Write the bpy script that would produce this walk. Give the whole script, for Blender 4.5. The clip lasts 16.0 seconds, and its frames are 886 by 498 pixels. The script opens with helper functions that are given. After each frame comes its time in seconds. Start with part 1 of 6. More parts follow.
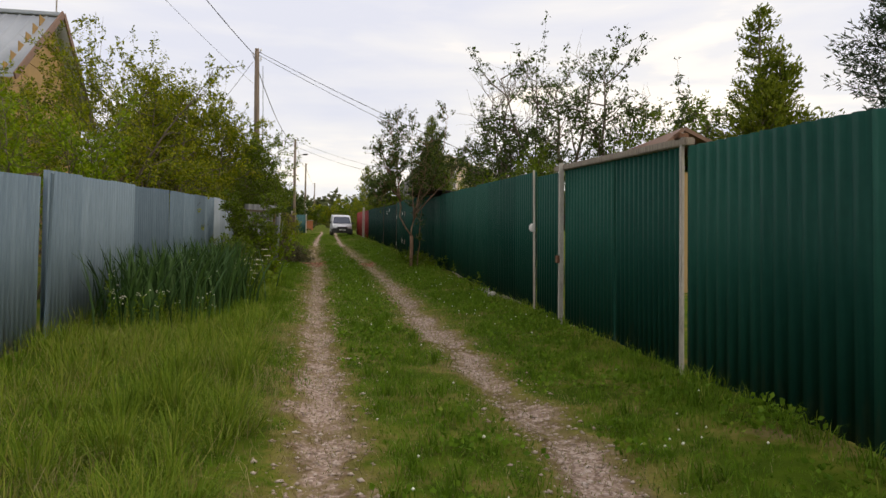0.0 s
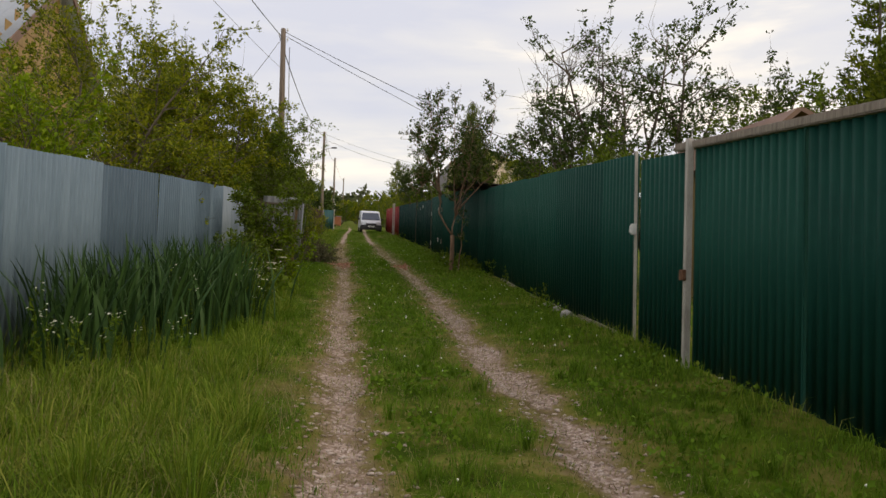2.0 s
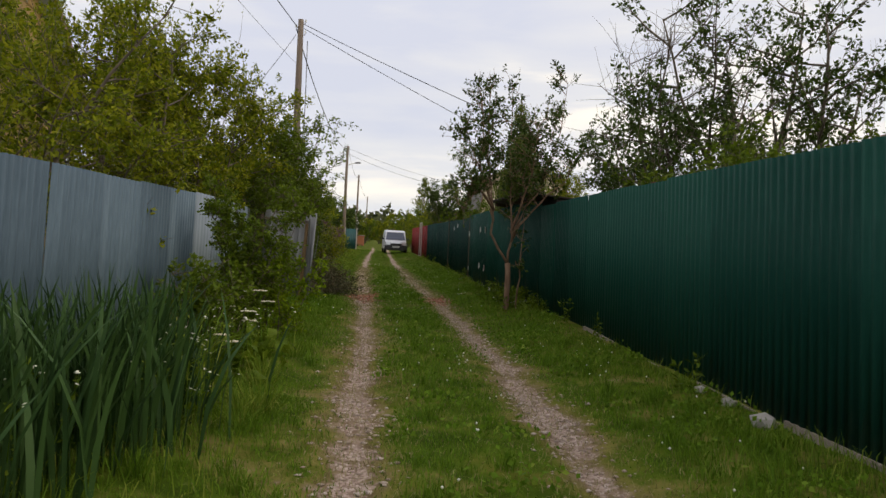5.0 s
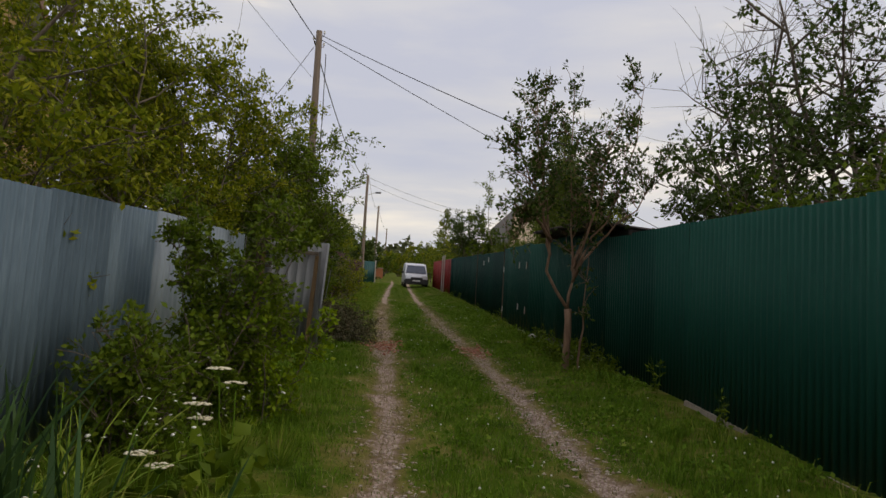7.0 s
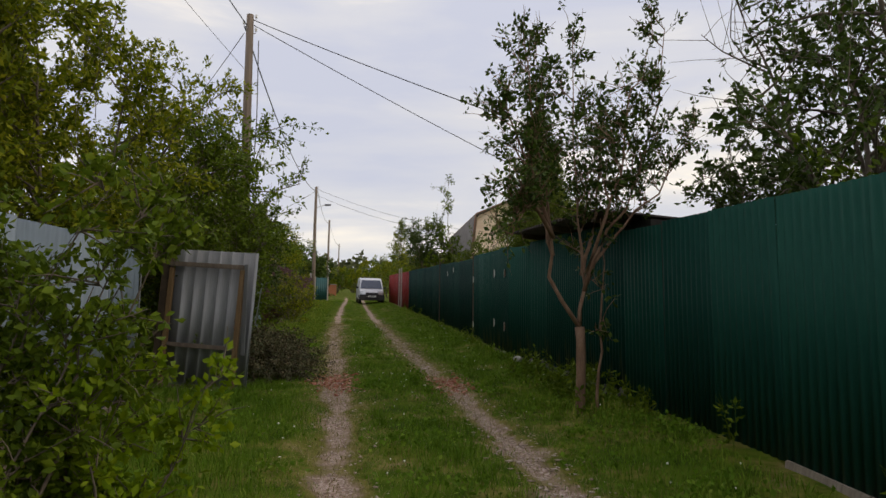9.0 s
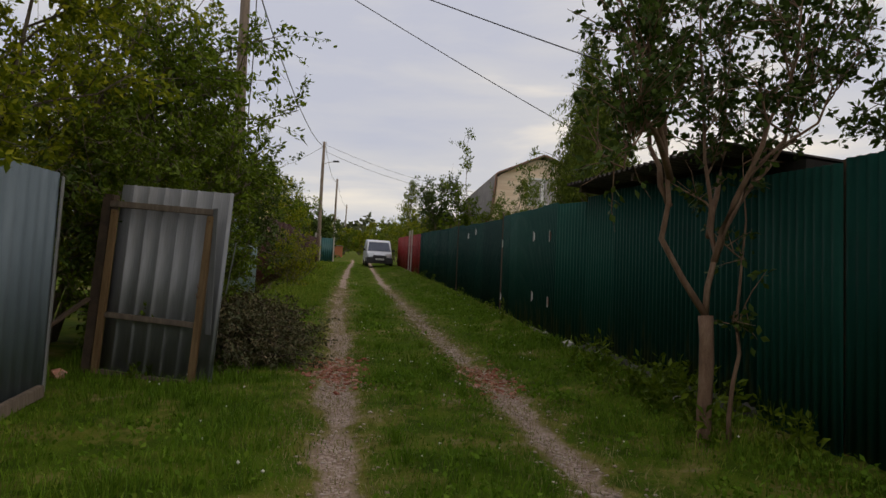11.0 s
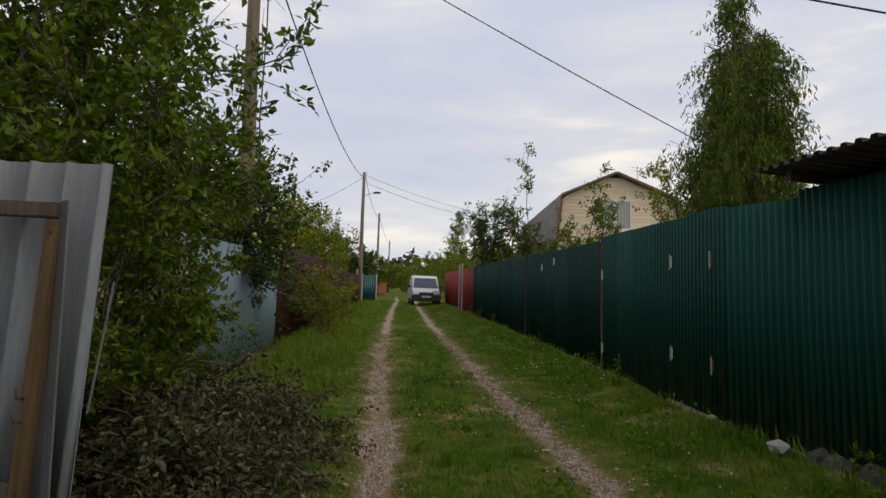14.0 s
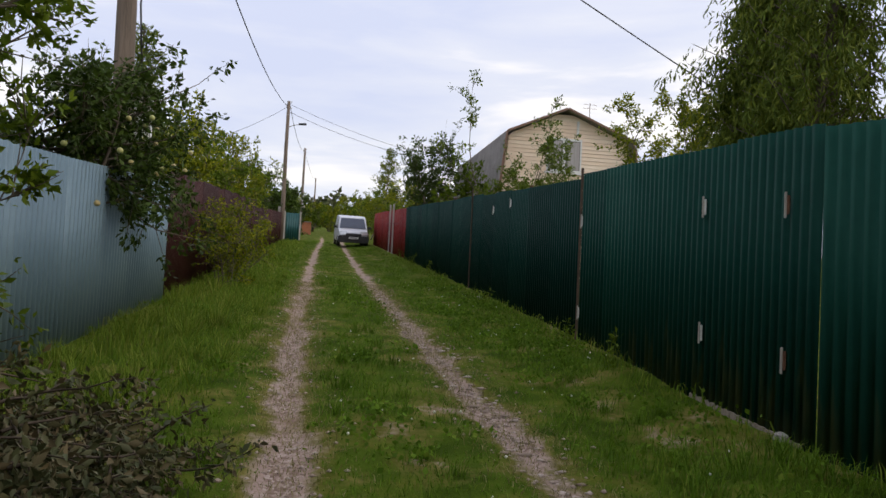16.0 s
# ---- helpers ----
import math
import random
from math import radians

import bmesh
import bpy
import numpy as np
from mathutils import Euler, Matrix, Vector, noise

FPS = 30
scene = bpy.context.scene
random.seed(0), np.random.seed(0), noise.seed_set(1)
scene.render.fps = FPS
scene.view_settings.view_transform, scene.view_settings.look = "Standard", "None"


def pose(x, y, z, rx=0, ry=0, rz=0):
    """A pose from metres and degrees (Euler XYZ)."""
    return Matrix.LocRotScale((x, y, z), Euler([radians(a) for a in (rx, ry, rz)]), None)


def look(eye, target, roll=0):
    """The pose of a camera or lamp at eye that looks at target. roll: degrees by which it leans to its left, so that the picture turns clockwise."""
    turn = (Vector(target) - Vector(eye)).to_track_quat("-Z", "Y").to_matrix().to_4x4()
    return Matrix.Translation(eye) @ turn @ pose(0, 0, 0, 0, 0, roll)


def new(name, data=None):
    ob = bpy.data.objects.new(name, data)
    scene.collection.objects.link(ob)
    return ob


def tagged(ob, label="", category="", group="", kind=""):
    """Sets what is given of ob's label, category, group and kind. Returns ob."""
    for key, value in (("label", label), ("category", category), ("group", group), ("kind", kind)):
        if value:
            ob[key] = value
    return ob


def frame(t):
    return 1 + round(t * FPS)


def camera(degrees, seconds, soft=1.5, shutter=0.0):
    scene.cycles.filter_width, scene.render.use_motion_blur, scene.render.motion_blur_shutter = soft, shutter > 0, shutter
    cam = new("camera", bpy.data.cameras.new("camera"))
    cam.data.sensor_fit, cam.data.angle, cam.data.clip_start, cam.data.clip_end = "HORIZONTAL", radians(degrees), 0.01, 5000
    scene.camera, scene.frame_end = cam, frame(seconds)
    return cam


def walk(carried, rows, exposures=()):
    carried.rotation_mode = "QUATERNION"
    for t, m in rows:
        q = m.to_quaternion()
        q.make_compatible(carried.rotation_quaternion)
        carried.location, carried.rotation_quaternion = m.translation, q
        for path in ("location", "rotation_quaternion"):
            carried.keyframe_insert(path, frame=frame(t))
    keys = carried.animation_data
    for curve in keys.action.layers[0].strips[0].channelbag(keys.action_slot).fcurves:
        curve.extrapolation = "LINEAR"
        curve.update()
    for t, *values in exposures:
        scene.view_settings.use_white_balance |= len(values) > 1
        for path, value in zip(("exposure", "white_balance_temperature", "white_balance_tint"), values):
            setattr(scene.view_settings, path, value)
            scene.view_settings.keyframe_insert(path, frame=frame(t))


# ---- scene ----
cam = camera(62.9, 16.0)
METRES, EYE, TILT, LEAN, TURN = 22.6, 1.4, 0.0, 0.0, -9.68
ROWS = [
    (0.0, 0.0, 0.0, 0.0, -0.02, 2.19, -0.56),
    (0.5, -0.0084, 0.03, 0.0023, 3.58, 3.87, -1.71),
    (1.0, -0.0129, 0.066, 0.0054, 4.52, 3.95, -2.66),
    (1.5, -0.0177, 0.0957, 0.0067, 4.4, 1.57, -3.18),
    (2.0, -0.0201, 0.1225, 0.0083, 2.1, 1.99, -1.69),
    (2.5, -0.0263, 0.1544, 0.0111, 3.9, 2.69, -1.76),
    (3.0, -0.032, 0.1822, 0.0122, 2.91, 2.54, -2.09),
    (5.5, -0.058, 0.3421, 0.0271, 4.61, 4.18, -2.8),
    (6.0, -0.0648, 0.3705, 0.0299, 5.54, 5.12, -2.87),
    (6.5, -0.0696, 0.403, 0.0336, 5.37, 6.04, -3.07),
    (7.0, -0.0786, 0.4352, 0.0359, 5.22, 6.06, -3.39),
    (7.5, -0.08, 0.4605, 0.0353, 2.8, 5.87, -1.42),
    (8.0, -0.0853, 0.4926, 0.0376, 2.3, 6.6, -0.35),
    (10.5, -0.1131, 0.6539, 0.0502, 1.23, 7.47, -1.79),
    (11.0, -0.1181, 0.6822, 0.0511, 2.18, 4.47, -2.73),
    (11.5, -0.1278, 0.7099, 0.0537, 4.94, 4.79, -2.76),
    (12.0, -0.1318, 0.7382, 0.0547, 7.65, 7.11, -3.65),
    (12.5, -0.1377, 0.7711, 0.0571, 5.98, 7.02, -2.61),
    (13.0, -0.1388, 0.8051, 0.0588, 1.08, 5.01, -0.72),
    (13.5, -0.1452, 0.8356, 0.0632, 4.14, 5.85, -1.24),
    (14.0, -0.1497, 0.8658, 0.0654, 5.72, 7.12, -1.63),
    (14.5, -0.1534, 0.8914, 0.0675, 8.7, 5.04, -1.46),
    (15.0, -0.1583, 0.9208, 0.0694, 5.86, 3.47, -1.48),
    (15.5, -0.1619, 0.9524, 0.073, 3.0, 3.16, -2.15),
    (16.0, -0.1673, 0.9804, 0.0751, -0.19, 2.74, -2.89),
]
EXPOSURES = [(0.0, 0.26, 7500, 8), (0.5, 0.0, 7350, 7), (1.0, -0.42, 7200, 8), (1.5, -0.36, 7500, 8), (2.0, 0.12, 7500, 8), (3.0, -0.03, 7500, 8), (5.5, 0.12, 7200, 7.5), (6.0, 0.12, 7200, 8), (7.0, -0.24, 7200, 9), (8.0, 0.1, 7050, 9),
             (10.5, -0.42, 7200, 9), (11.0, -0.3, 7200, 9), (11.5, 0.12, 7150, 9), (12.0, 0.18, 7050, 9), (12.5, -0.22, 7200, 9), (13.0, -0.22, 7200, 9), (13.5, 0.0, 7000, 9.5), (14.0, -0.1, 6950, 8), (14.5, -0.22, 7200, 9), (15.0, 0.08, 7100, 9), (16.0, 0.15, 6550, 10)]
walk(cam, [(t, pose(0, 0, EYE, TILT, LEAN, TURN) @ pose(METRES * x, METRES * y, METRES * z, 90 + pitch, roll, yaw)) for t, x, y, z, yaw, pitch, roll in ROWS], EXPOSURES)

# ---- sky and sun ----
SUN_EL, SUN_AZ = radians(30), radians(112)
world = bpy.data.worlds.new("evening_sky")
scene.world = world
world.use_nodes = True
nt = world.node_tree
nt.nodes.clear()


def wn(kind, **props):
    n = nt.nodes.new(kind)
    for k, v in props.items():
        n.inputs[k].default_value = v
    return n


w_out = wn("ShaderNodeOutputWorld")
w_sky = wn("ShaderNodeTexSky")
w_sky.sky_type, w_sky.sun_disc = "NISHITA", False
w_sky.sun_elevation, w_sky.sun_rotation = SUN_EL, SUN_AZ
w_bg = wn("ShaderNodeBackground", Strength=0.13)
w_cl = wn("ShaderNodeBackground", Strength=1.08)
w_mix = wn("ShaderNodeMixShader")
w_tc = wn("ShaderNodeTexCoord")
w_map = wn("ShaderNodeMapping")
w_map.inputs["Scale"].default_value = (1.2, 1.2, 6.0)
w_noise = wn("ShaderNodeTexNoise", Scale=2.1, Detail=6.0, Roughness=0.5, Distortion=0.25)
w_ramp = wn("ShaderNodeValToRGB")
w_ramp.color_ramp.elements[0].position, w_ramp.color_ramp.elements[0].color = 0.36, (0.60, 0.64, 0.81, 1)
w_ramp.color_ramp.elements[1].position, w_ramp.color_ramp.elements[1].color = 0.645, (1.02, 0.97, 0.93, 1)
w_mid = w_ramp.color_ramp.elements.new(0.525)
w_mid.color = (0.71, 0.73, 0.83, 1)
nt.links.new(w_tc.outputs["Generated"], w_map.inputs["Vector"])
nt.links.new(w_map.outputs[0], w_noise.inputs["Vector"])
nt.links.new(w_noise.outputs["Fac"], w_ramp.inputs[0])
# an overcast dome is brighter towards the zenith than above the horizon
w_sep, w_up, w_dome = wn("ShaderNodeSeparateXYZ"), wn("ShaderNodeMapRange"), wn("ShaderNodeMix")
for k, v in zip(("From Min", "From Max", "To Min", "To Max"), (0.0, 1.0, 0.96, 1.22)):
    w_up.inputs[k].default_value = v
w_dome.data_type, w_dome.blend_type = "RGBA", "MULTIPLY"
w_dome.inputs[0].default_value = 1.0
nt.links.new(w_tc.outputs["Generated"], w_sep.inputs[0])
nt.links.new(w_sep.outputs[2], w_up.inputs["Value"])
nt.links.new(w_ramp.outputs[0], w_dome.inputs[6])
nt.links.new(w_up.outputs[0], w_dome.inputs[7])
nt.links.new(w_dome.outputs[2], w_cl.inputs["Color"])
nt.links.new(w_sky.outputs[0], w_bg.inputs["Color"])
w_mix.inputs[0].default_value = 0.88
nt.links.new(w_bg.outputs[0], w_mix.inputs[1])
nt.links.new(w_cl.outputs[0], w_mix.inputs[2])
nt.links.new(w_mix.outputs[0], w_out.inputs[0])

sun = new("sun", bpy.data.lights.new("sun", "SUN"))
sun.data.energy, sun.data.angle, sun.data.color = 0.85, radians(35), (1.0, 0.86, 0.68)
sun.matrix_world = look((0, 0, 0), (-math.sin(SUN_AZ) * math.cos(SUN_EL), -math.cos(SUN_AZ) * math.cos(SUN_EL), -math.sin(SUN_EL)))


# ---- materials ----
def mat(name, stops, scale=8.0, rough=0.7, metal=0.0, bump=0.0, bump_scale=60.0, vary=None, leafy=0.0, stretch=(1, 1, 1), fine=0.35, spec=0.5, amount=None):
    """A surface whose colours run through stops by noise at two scales. vary: 'object' or 'island' adds a step for each piece."""
    m = bpy.data.materials.new(name)
    m.use_nodes = True
    t = m.node_tree
    b = t.nodes["Principled BSDF"]
    b.inputs["Roughness"].default_value, b.inputs["Metallic"].default_value = rough, metal
    b.inputs["Specular IOR Level"].default_value = spec
    tc = t.nodes.new("ShaderNodeTexCoord")
    mp = t.nodes.new("ShaderNodeMapping")
    mp.inputs["Scale"].default_value = stretch
    t.links.new(tc.outputs["Object"], mp.inputs[0])
    n1, n2 = t.nodes.new("ShaderNodeTexNoise"), t.nodes.new("ShaderNodeTexNoise")
    n1.inputs["Scale"].default_value, n1.inputs["Detail"].default_value = scale, 5.0
    n2.inputs["Scale"].default_value, n2.inputs["Detail"].default_value = scale * 9, 3.0
    for n in (n1, n2):
        t.links.new(mp.outputs[0], n.inputs["Vector"])
    add = t.nodes.new("ShaderNodeMix")
    add.inputs[0].default_value = fine
    t.links.new(n1.outputs["Fac"], add.inputs[2])
    t.links.new(n2.outputs["Fac"], add.inputs[3])
    last = add.outputs[0]
    if vary:
        if vary == "object":
            src = t.nodes.new("ShaderNodeObjectInfo").outputs["Random"]
        else:
            src = t.nodes.new("ShaderNodeNewGeometry").outputs["Random Per Island"]
        mv = t.nodes.new("ShaderNodeMix")
        mv.inputs[0].default_value = amount or (0.62 if vary == "island" else 0.35)
        t.links.new(last, mv.inputs[2])
        t.links.new(src, mv.inputs[3])
        last = mv.outputs[0]
    r = t.nodes.new("ShaderNodeValToRGB")
    lo, hi = (0.08, 0.92) if vary == "island" else (0.28, 0.72)
    for i, c in enumerate(stops):
        p = lo + (hi - lo) * i / max(1, len(stops) - 1)
        e = r.color_ramp.elements[i] if i < 2 else r.color_ramp.elements.new(p)
        e.position, e.color = p, (*c, 1)
    if len(stops) > 2:
        for i, c in enumerate(stops):
            r.color_ramp.elements[i].position = lo + (hi - lo) * i / (len(stops) - 1)
            r.color_ramp.elements[i].color = (*c, 1)
    t.links.new(last, r.inputs[0])
    t.links.new(r.outputs[0], b.inputs["Base Color"])
    if bump:
        nb = t.nodes.new("ShaderNodeTexNoise")
        nb.inputs["Scale"].default_value, nb.inputs["Detail"].default_value = bump_scale, 4.0
        t.links.new(mp.outputs[0], nb.inputs["Vector"])
        bp = t.nodes.new("ShaderNodeBump")
        bp.inputs["Strength"].default_value, bp.inputs["Distance"].default_value = bump, 0.01
        t.links.new(nb.outputs["Fac"], bp.inputs["Height"])
        t.links.new(bp.outputs[0], b.inputs["Normal"])
    if leafy:
        b.inputs["Specular IOR Level"].default_value = 0.12
        tr = t.nodes.new("ShaderNodeBsdfTranslucent")
        t.links.new(r.outputs[0], tr.inputs["Color"])
        mx = t.nodes.new("ShaderNodeMixShader")
        mx.inputs[0].default_value = leafy
        t.links.new(b.outputs[0], mx.inputs[1])
        t.links.new(tr.outputs[0], mx.inputs[2])
        t.links.new(mx.outputs[0], t.nodes["Material Output"].inputs[0])
    return m


M_grass = mat("grass_blades", [(0.045, 0.085, 0.008), (0.085, 0.165, 0.012), (0.15, 0.26, 0.02), (0.33, 0.30, 0.07)], 1.1, 0.7, vary="island", leafy=0.3, amount=0.42)
M_tall = mat("tall_grass", [(0.06, 0.105, 0.010), (0.125, 0.21, 0.018), (0.21, 0.28, 0.03), (0.44, 0.37, 0.12)], 0.9, 0.7, vary="island", leafy=0.3, amount=0.5)
M_dry = mat("dry_grass", [(0.16, 0.15, 0.05), (0.28, 0.24, 0.10), (0.40, 0.34, 0.18)], 0.5, 0.7, vary="island", leafy=0.2)
M_iris = mat("iris_leaf", [(0.02, 0.05, 0.015), (0.04, 0.085, 0.025), (0.06, 0.12, 0.03)], 0.8, 0.45, vary="island", leafy=0.15)
# wide tone steps from leaf to leaf also stand for lit and shaded leaves
M_leaf_plum = mat("plum_leaf", [(0.045, 0.068, 0.003), (0.12, 0.16, 0.008), (0.24, 0.27, 0.013), (0.40, 0.385, 0.03)], 0.7, 0.5, vary="island", leafy=0.4)
M_leaf_light = mat("young_leaf", [(0.08, 0.14, 0.005), (0.17, 0.26, 0.008), (0.27, 0.34, 0.016)], 0.7, 0.5, vary="island", leafy=0.32)
M_leaf_dark = mat("apple_leaf", [(0.025, 0.046, 0.008), (0.05, 0.085, 0.013), (0.095, 0.14, 0.022)], 0.7, 0.45, vary="island", leafy=0.22)
M_leaf_mid = mat("garden_leaf", [(0.045, 0.08, 0.006), (0.10, 0.155, 0.010), (0.18, 0.235, 0.018)], 0.7, 0.5, vary="island", leafy=0.28)
M_leaf_wilt = mat("wilted_leaf", [(0.03, 0.042, 0.010), (0.06, 0.07, 0.018), (0.10, 0.085, 0.032), (0.18, 0.125, 0.06)], 0.7, 0.7, vary="island")
M_needle = mat("conifer_spray", [(0.055, 0.09, 0.014), (0.11, 0.155, 0.018), (0.20, 0.23, 0.03)], 0.8, 0.6, vary="island", leafy=0.25)
M_needle_y = mat("thuja_spray", [(0.04, 0.07, 0.012), (0.13, 0.17, 0.012), (0.24, 0.26, 0.03)], 0.8, 0.6, vary="island", leafy=0.35)
M_needle_d = mat("pine_needles", [(0.012, 0.03, 0.014), (0.03, 0.055, 0.025), (0.05, 0.08, 0.035)], 0.8, 0.6, vary="island", leafy=0.1)
M_far = mat("far_wood", [(0.06, 0.08, 0.03), (0.10, 0.115, 0.045), (0.14, 0.14, 0.06)], 0.06, 0.9, vary="island")
M_bark = mat("bark", [(0.05, 0.04, 0.03), (0.12, 0.095, 0.07), (0.2, 0.16, 0.12)], 12, 0.85, bump=0.6, bump_scale=50, stretch=(1, 1, 0.3))
M_bark_red = mat("apple_bark", [(0.09, 0.05, 0.03), (0.20, 0.115, 0.07), (0.30, 0.20, 0.135)], 14, 0.8, bump=0.6, bump_scale=60, stretch=(1, 1, 0.3))
M_deadwood = mat("dead_twig", [(0.035, 0.024, 0.015), (0.065, 0.045, 0.03), (0.11, 0.08, 0.055)], 10, 0.85)
M_green = mat("green_sheet", [(0.005, 0.038, 0.029), (0.008, 0.052, 0.039), (0.012, 0.067, 0.049)], 1.6, 0.55, spec=0.06, vary="object", bump=0.03, bump_scale=6)
M_green_old = mat("stained_green_sheet", [(0.005, 0.037, 0.028), (0.008, 0.051, 0.038), (0.012, 0.066, 0.049)], 1.6, 0.6, spec=0.06, vary="object", bump=0.03, bump_scale=6)


def add_stains(m, colour, top):
    """Pale drips of dirt with their own streaky shape on the foot of a sheet."""
    t = m.node_tree
    b = t.nodes["Principled BSDF"]
    src = b.inputs["Base Color"].links[0].from_socket
    tc, mp, sep = t.nodes.new("ShaderNodeTexCoord"), t.nodes.new("ShaderNodeMapping"), t.nodes.new("ShaderNodeSeparateXYZ")
    mp.inputs["Scale"].default_value = (1, 7, 0.9)
    t.links.new(tc.outputs["Object"], mp.inputs[0])
    t.links.new(tc.outputs["Object"], sep.inputs[0])
    n = t.nodes.new("ShaderNodeTexNoise")
    n.inputs["Scale"].default_value, n.inputs["Detail"].default_value = 1.6, 5.0
    t.links.new(mp.outputs[0], n.inputs["Vector"])
    reach_up = t.nodes.new("ShaderNodeMapRange")
    for k, v in zip(("From Min", "From Max", "To Min", "To Max"), (0.0, top, 0.28, -0.15)):
        reach_up.inputs[k].default_value = v
    t.links.new(sep.outputs[2], reach_up.inputs["Value"])
    s = t.nodes.new("ShaderNodeMath")
    s.operation = "ADD"
    t.links.new(n.outputs["Fac"], s.inputs[0])
    t.links.new(reach_up.outputs[0], s.inputs[1])
    r = t.nodes.new("ShaderNodeValToRGB")
    r.color_ramp.elements[0].position, r.color_ramp.elements[1].position = 0.62, 0.86
    r.color_ramp.elements[1].color = (0.55, 0.55, 0.55, 1)
    t.links.new(s.outputs[0], r.inputs[0])
    mx = t.nodes.new("ShaderNodeMix")
    mx.data_type = "RGBA"
    t.links.new(r.outputs[0], mx.inputs[0])
    t.links.new(src, mx.inputs[6])
    mx.inputs[7].default_value = (*colour, 1)
    t.links.new(mx.outputs[2], b.inputs["Base Color"])


add_stains(M_green_old, (0.12, 0.11, 0.04), 0.9)
M_green_dark = mat("dark_green_sheet", [(0.003, 0.022, 0.018), (0.004, 0.030, 0.024), (0.006, 0.038, 0.030)], 1.6, 0.6, spec=0.06, vary="object", bump=0.03, bump_scale=6)
add_stains(M_green, (0.06, 0.075, 0.045), 0.45)
M_red = mat("red_sheet", [(0.14, 0.012, 0.014), (0.20, 0.02, 0.02), (0.24, 0.035, 0.03)], 1.6, 0.45, spec=0.06, vary="object")
M_brown = mat("brown_sheet", [(0.030, 0.012, 0.011), (0.042, 0.016, 0.014), (0.056, 0.021, 0.018)], 1.2, 0.5, spec=0.06, vary="object")
M_zinc = mat("galvanised_sheet", [(0.06, 0.092, 0.12), (0.10, 0.148, 0.187), (0.165, 0.225, 0.27)], 1.8, 0.62, metal=0.06, spec=0.18, vary="object", bump=0.06, bump_scale=9, stretch=(1, 5, 0.3), fine=0.5)
add_stains(M_zinc, (0.10, 0.085, 0.06), 0.5)
M_zinc_pale = mat("pale_galvanised_sheet", [(0.10, 0.135, 0.16), (0.145, 0.185, 0.215), (0.20, 0.245, 0.275)], 1.4, 0.5, metal=0.06, spec=0.3, vary="object", bump=0.06, bump_scale=5, stretch=(1, 3, 0.4), fine=0.4)
add_stains(M_zinc_pale, (0.10, 0.09, 0.06), 0.3)
M_zinc_gate = mat("weathered_zinc", [(0.12, 0.125, 0.13), (0.19, 0.195, 0.20), (0.29, 0.295, 0.30)], 2.0, 0.42, metal=0.1, spec=0.4, vary="object", bump=0.05, bump_scale=9, stretch=(1, 5, 0.3), fine=0.5)
M_blue = mat("blue_sheet", [(0.12, 0.19, 0.24), (0.16, 0.24, 0.29), (0.20, 0.29, 0.33)], 1.5, 0.5, metal=0.1, vary="object")
M_teal = mat("teal_paint", [(0.01, 0.07, 0.07), (0.02, 0.10, 0.10)], 3, 0.5)
M_post = mat("primed_steel_post", [(0.24, 0.22, 0.19), (0.40, 0.37, 0.33), (0.52, 0.49, 0.45)], 9, 0.6, bump=0.2, stretch=(1, 1, 0.3))
M_wood_old = mat("weathered_wood", [(0.13, 0.105, 0.08), (0.24, 0.20, 0.16), (0.33, 0.28, 0.23)], 9, 0.8, bump=0.5, bump_scale=40, stretch=(4, 4, 0.25))
M_wood_warm = mat("pine_batten", [(0.10, 0.055, 0.025), (0.20, 0.12, 0.055), (0.30, 0.20, 0.10)], 9, 0.75, bump=0.4, bump_scale=40, stretch=(4, 4, 0.25))
M_wood_dark = mat("dark_batten", [(0.03, 0.02, 0.014), (0.07, 0.045, 0.03), (0.12, 0.08, 0.05)], 9, 0.8, bump=0.4, bump_scale=40)
M_pole = mat("pole_timber", [(0.09, 0.07, 0.05), (0.17, 0.13, 0.10), (0.26, 0.20, 0.15)], 7, 0.85, bump=0.5, bump_scale=30, stretch=(3, 3, 0.15))
M_concrete = mat("concrete", [(0.26, 0.24, 0.22), (0.36, 0.34, 0.31), (0.46, 0.43, 0.40)], 6, 0.9, bump=0.4, bump_scale=60, vary="object")
M_footing = mat("dark_grey_footing", [(0.035, 0.034, 0.027), (0.07, 0.068, 0.055), (0.12, 0.115, 0.095)], 7, 0.95, bump=0.6, bump_scale=40, vary="object")
M_wire = mat("black_cable", [(0.02, 0.02, 0.02), (0.035, 0.035, 0.035)], 5, 0.6)
M_white = mat("white_plastic", [(0.62, 0.62, 0.60), (0.75, 0.75, 0.73)], 5, 0.5)
M_rust = mat("rusty_steel", [(0.06, 0.03, 0.02), (0.14, 0.06, 0.03), (0.22, 0.12, 0.07)], 14, 0.85, bump=0.3)
M_shed = mat("shed_boards", [(0.03, 0.028, 0.025), (0.06, 0.05, 0.045)], 5, 0.9, stretch=(3, 3, 0.3))
M_shed_roof = mat("shed_roof_sheet", [(0.035, 0.03, 0.03), (0.07, 0.06, 0.055), (0.11, 0.09, 0.08)], 4, 0.9, spec=0.08)
M_siding = mat("cream_siding", [(0.74, 0.57, 0.41), (0.79, 0.63, 0.47), (0.83, 0.69, 0.53)], 1.5, 0.6, vary="object", fine=0.2)
M_trim = mat("brown_trim", [(0.15, 0.08, 0.05), (0.22, 0.12, 0.08)], 4, 0.6)
M_roof_grey = mat("grey_roofing", [(0.15, 0.14, 0.13), (0.22, 0.20, 0.19), (0.28, 0.26, 0.24)], 3, 0.8)
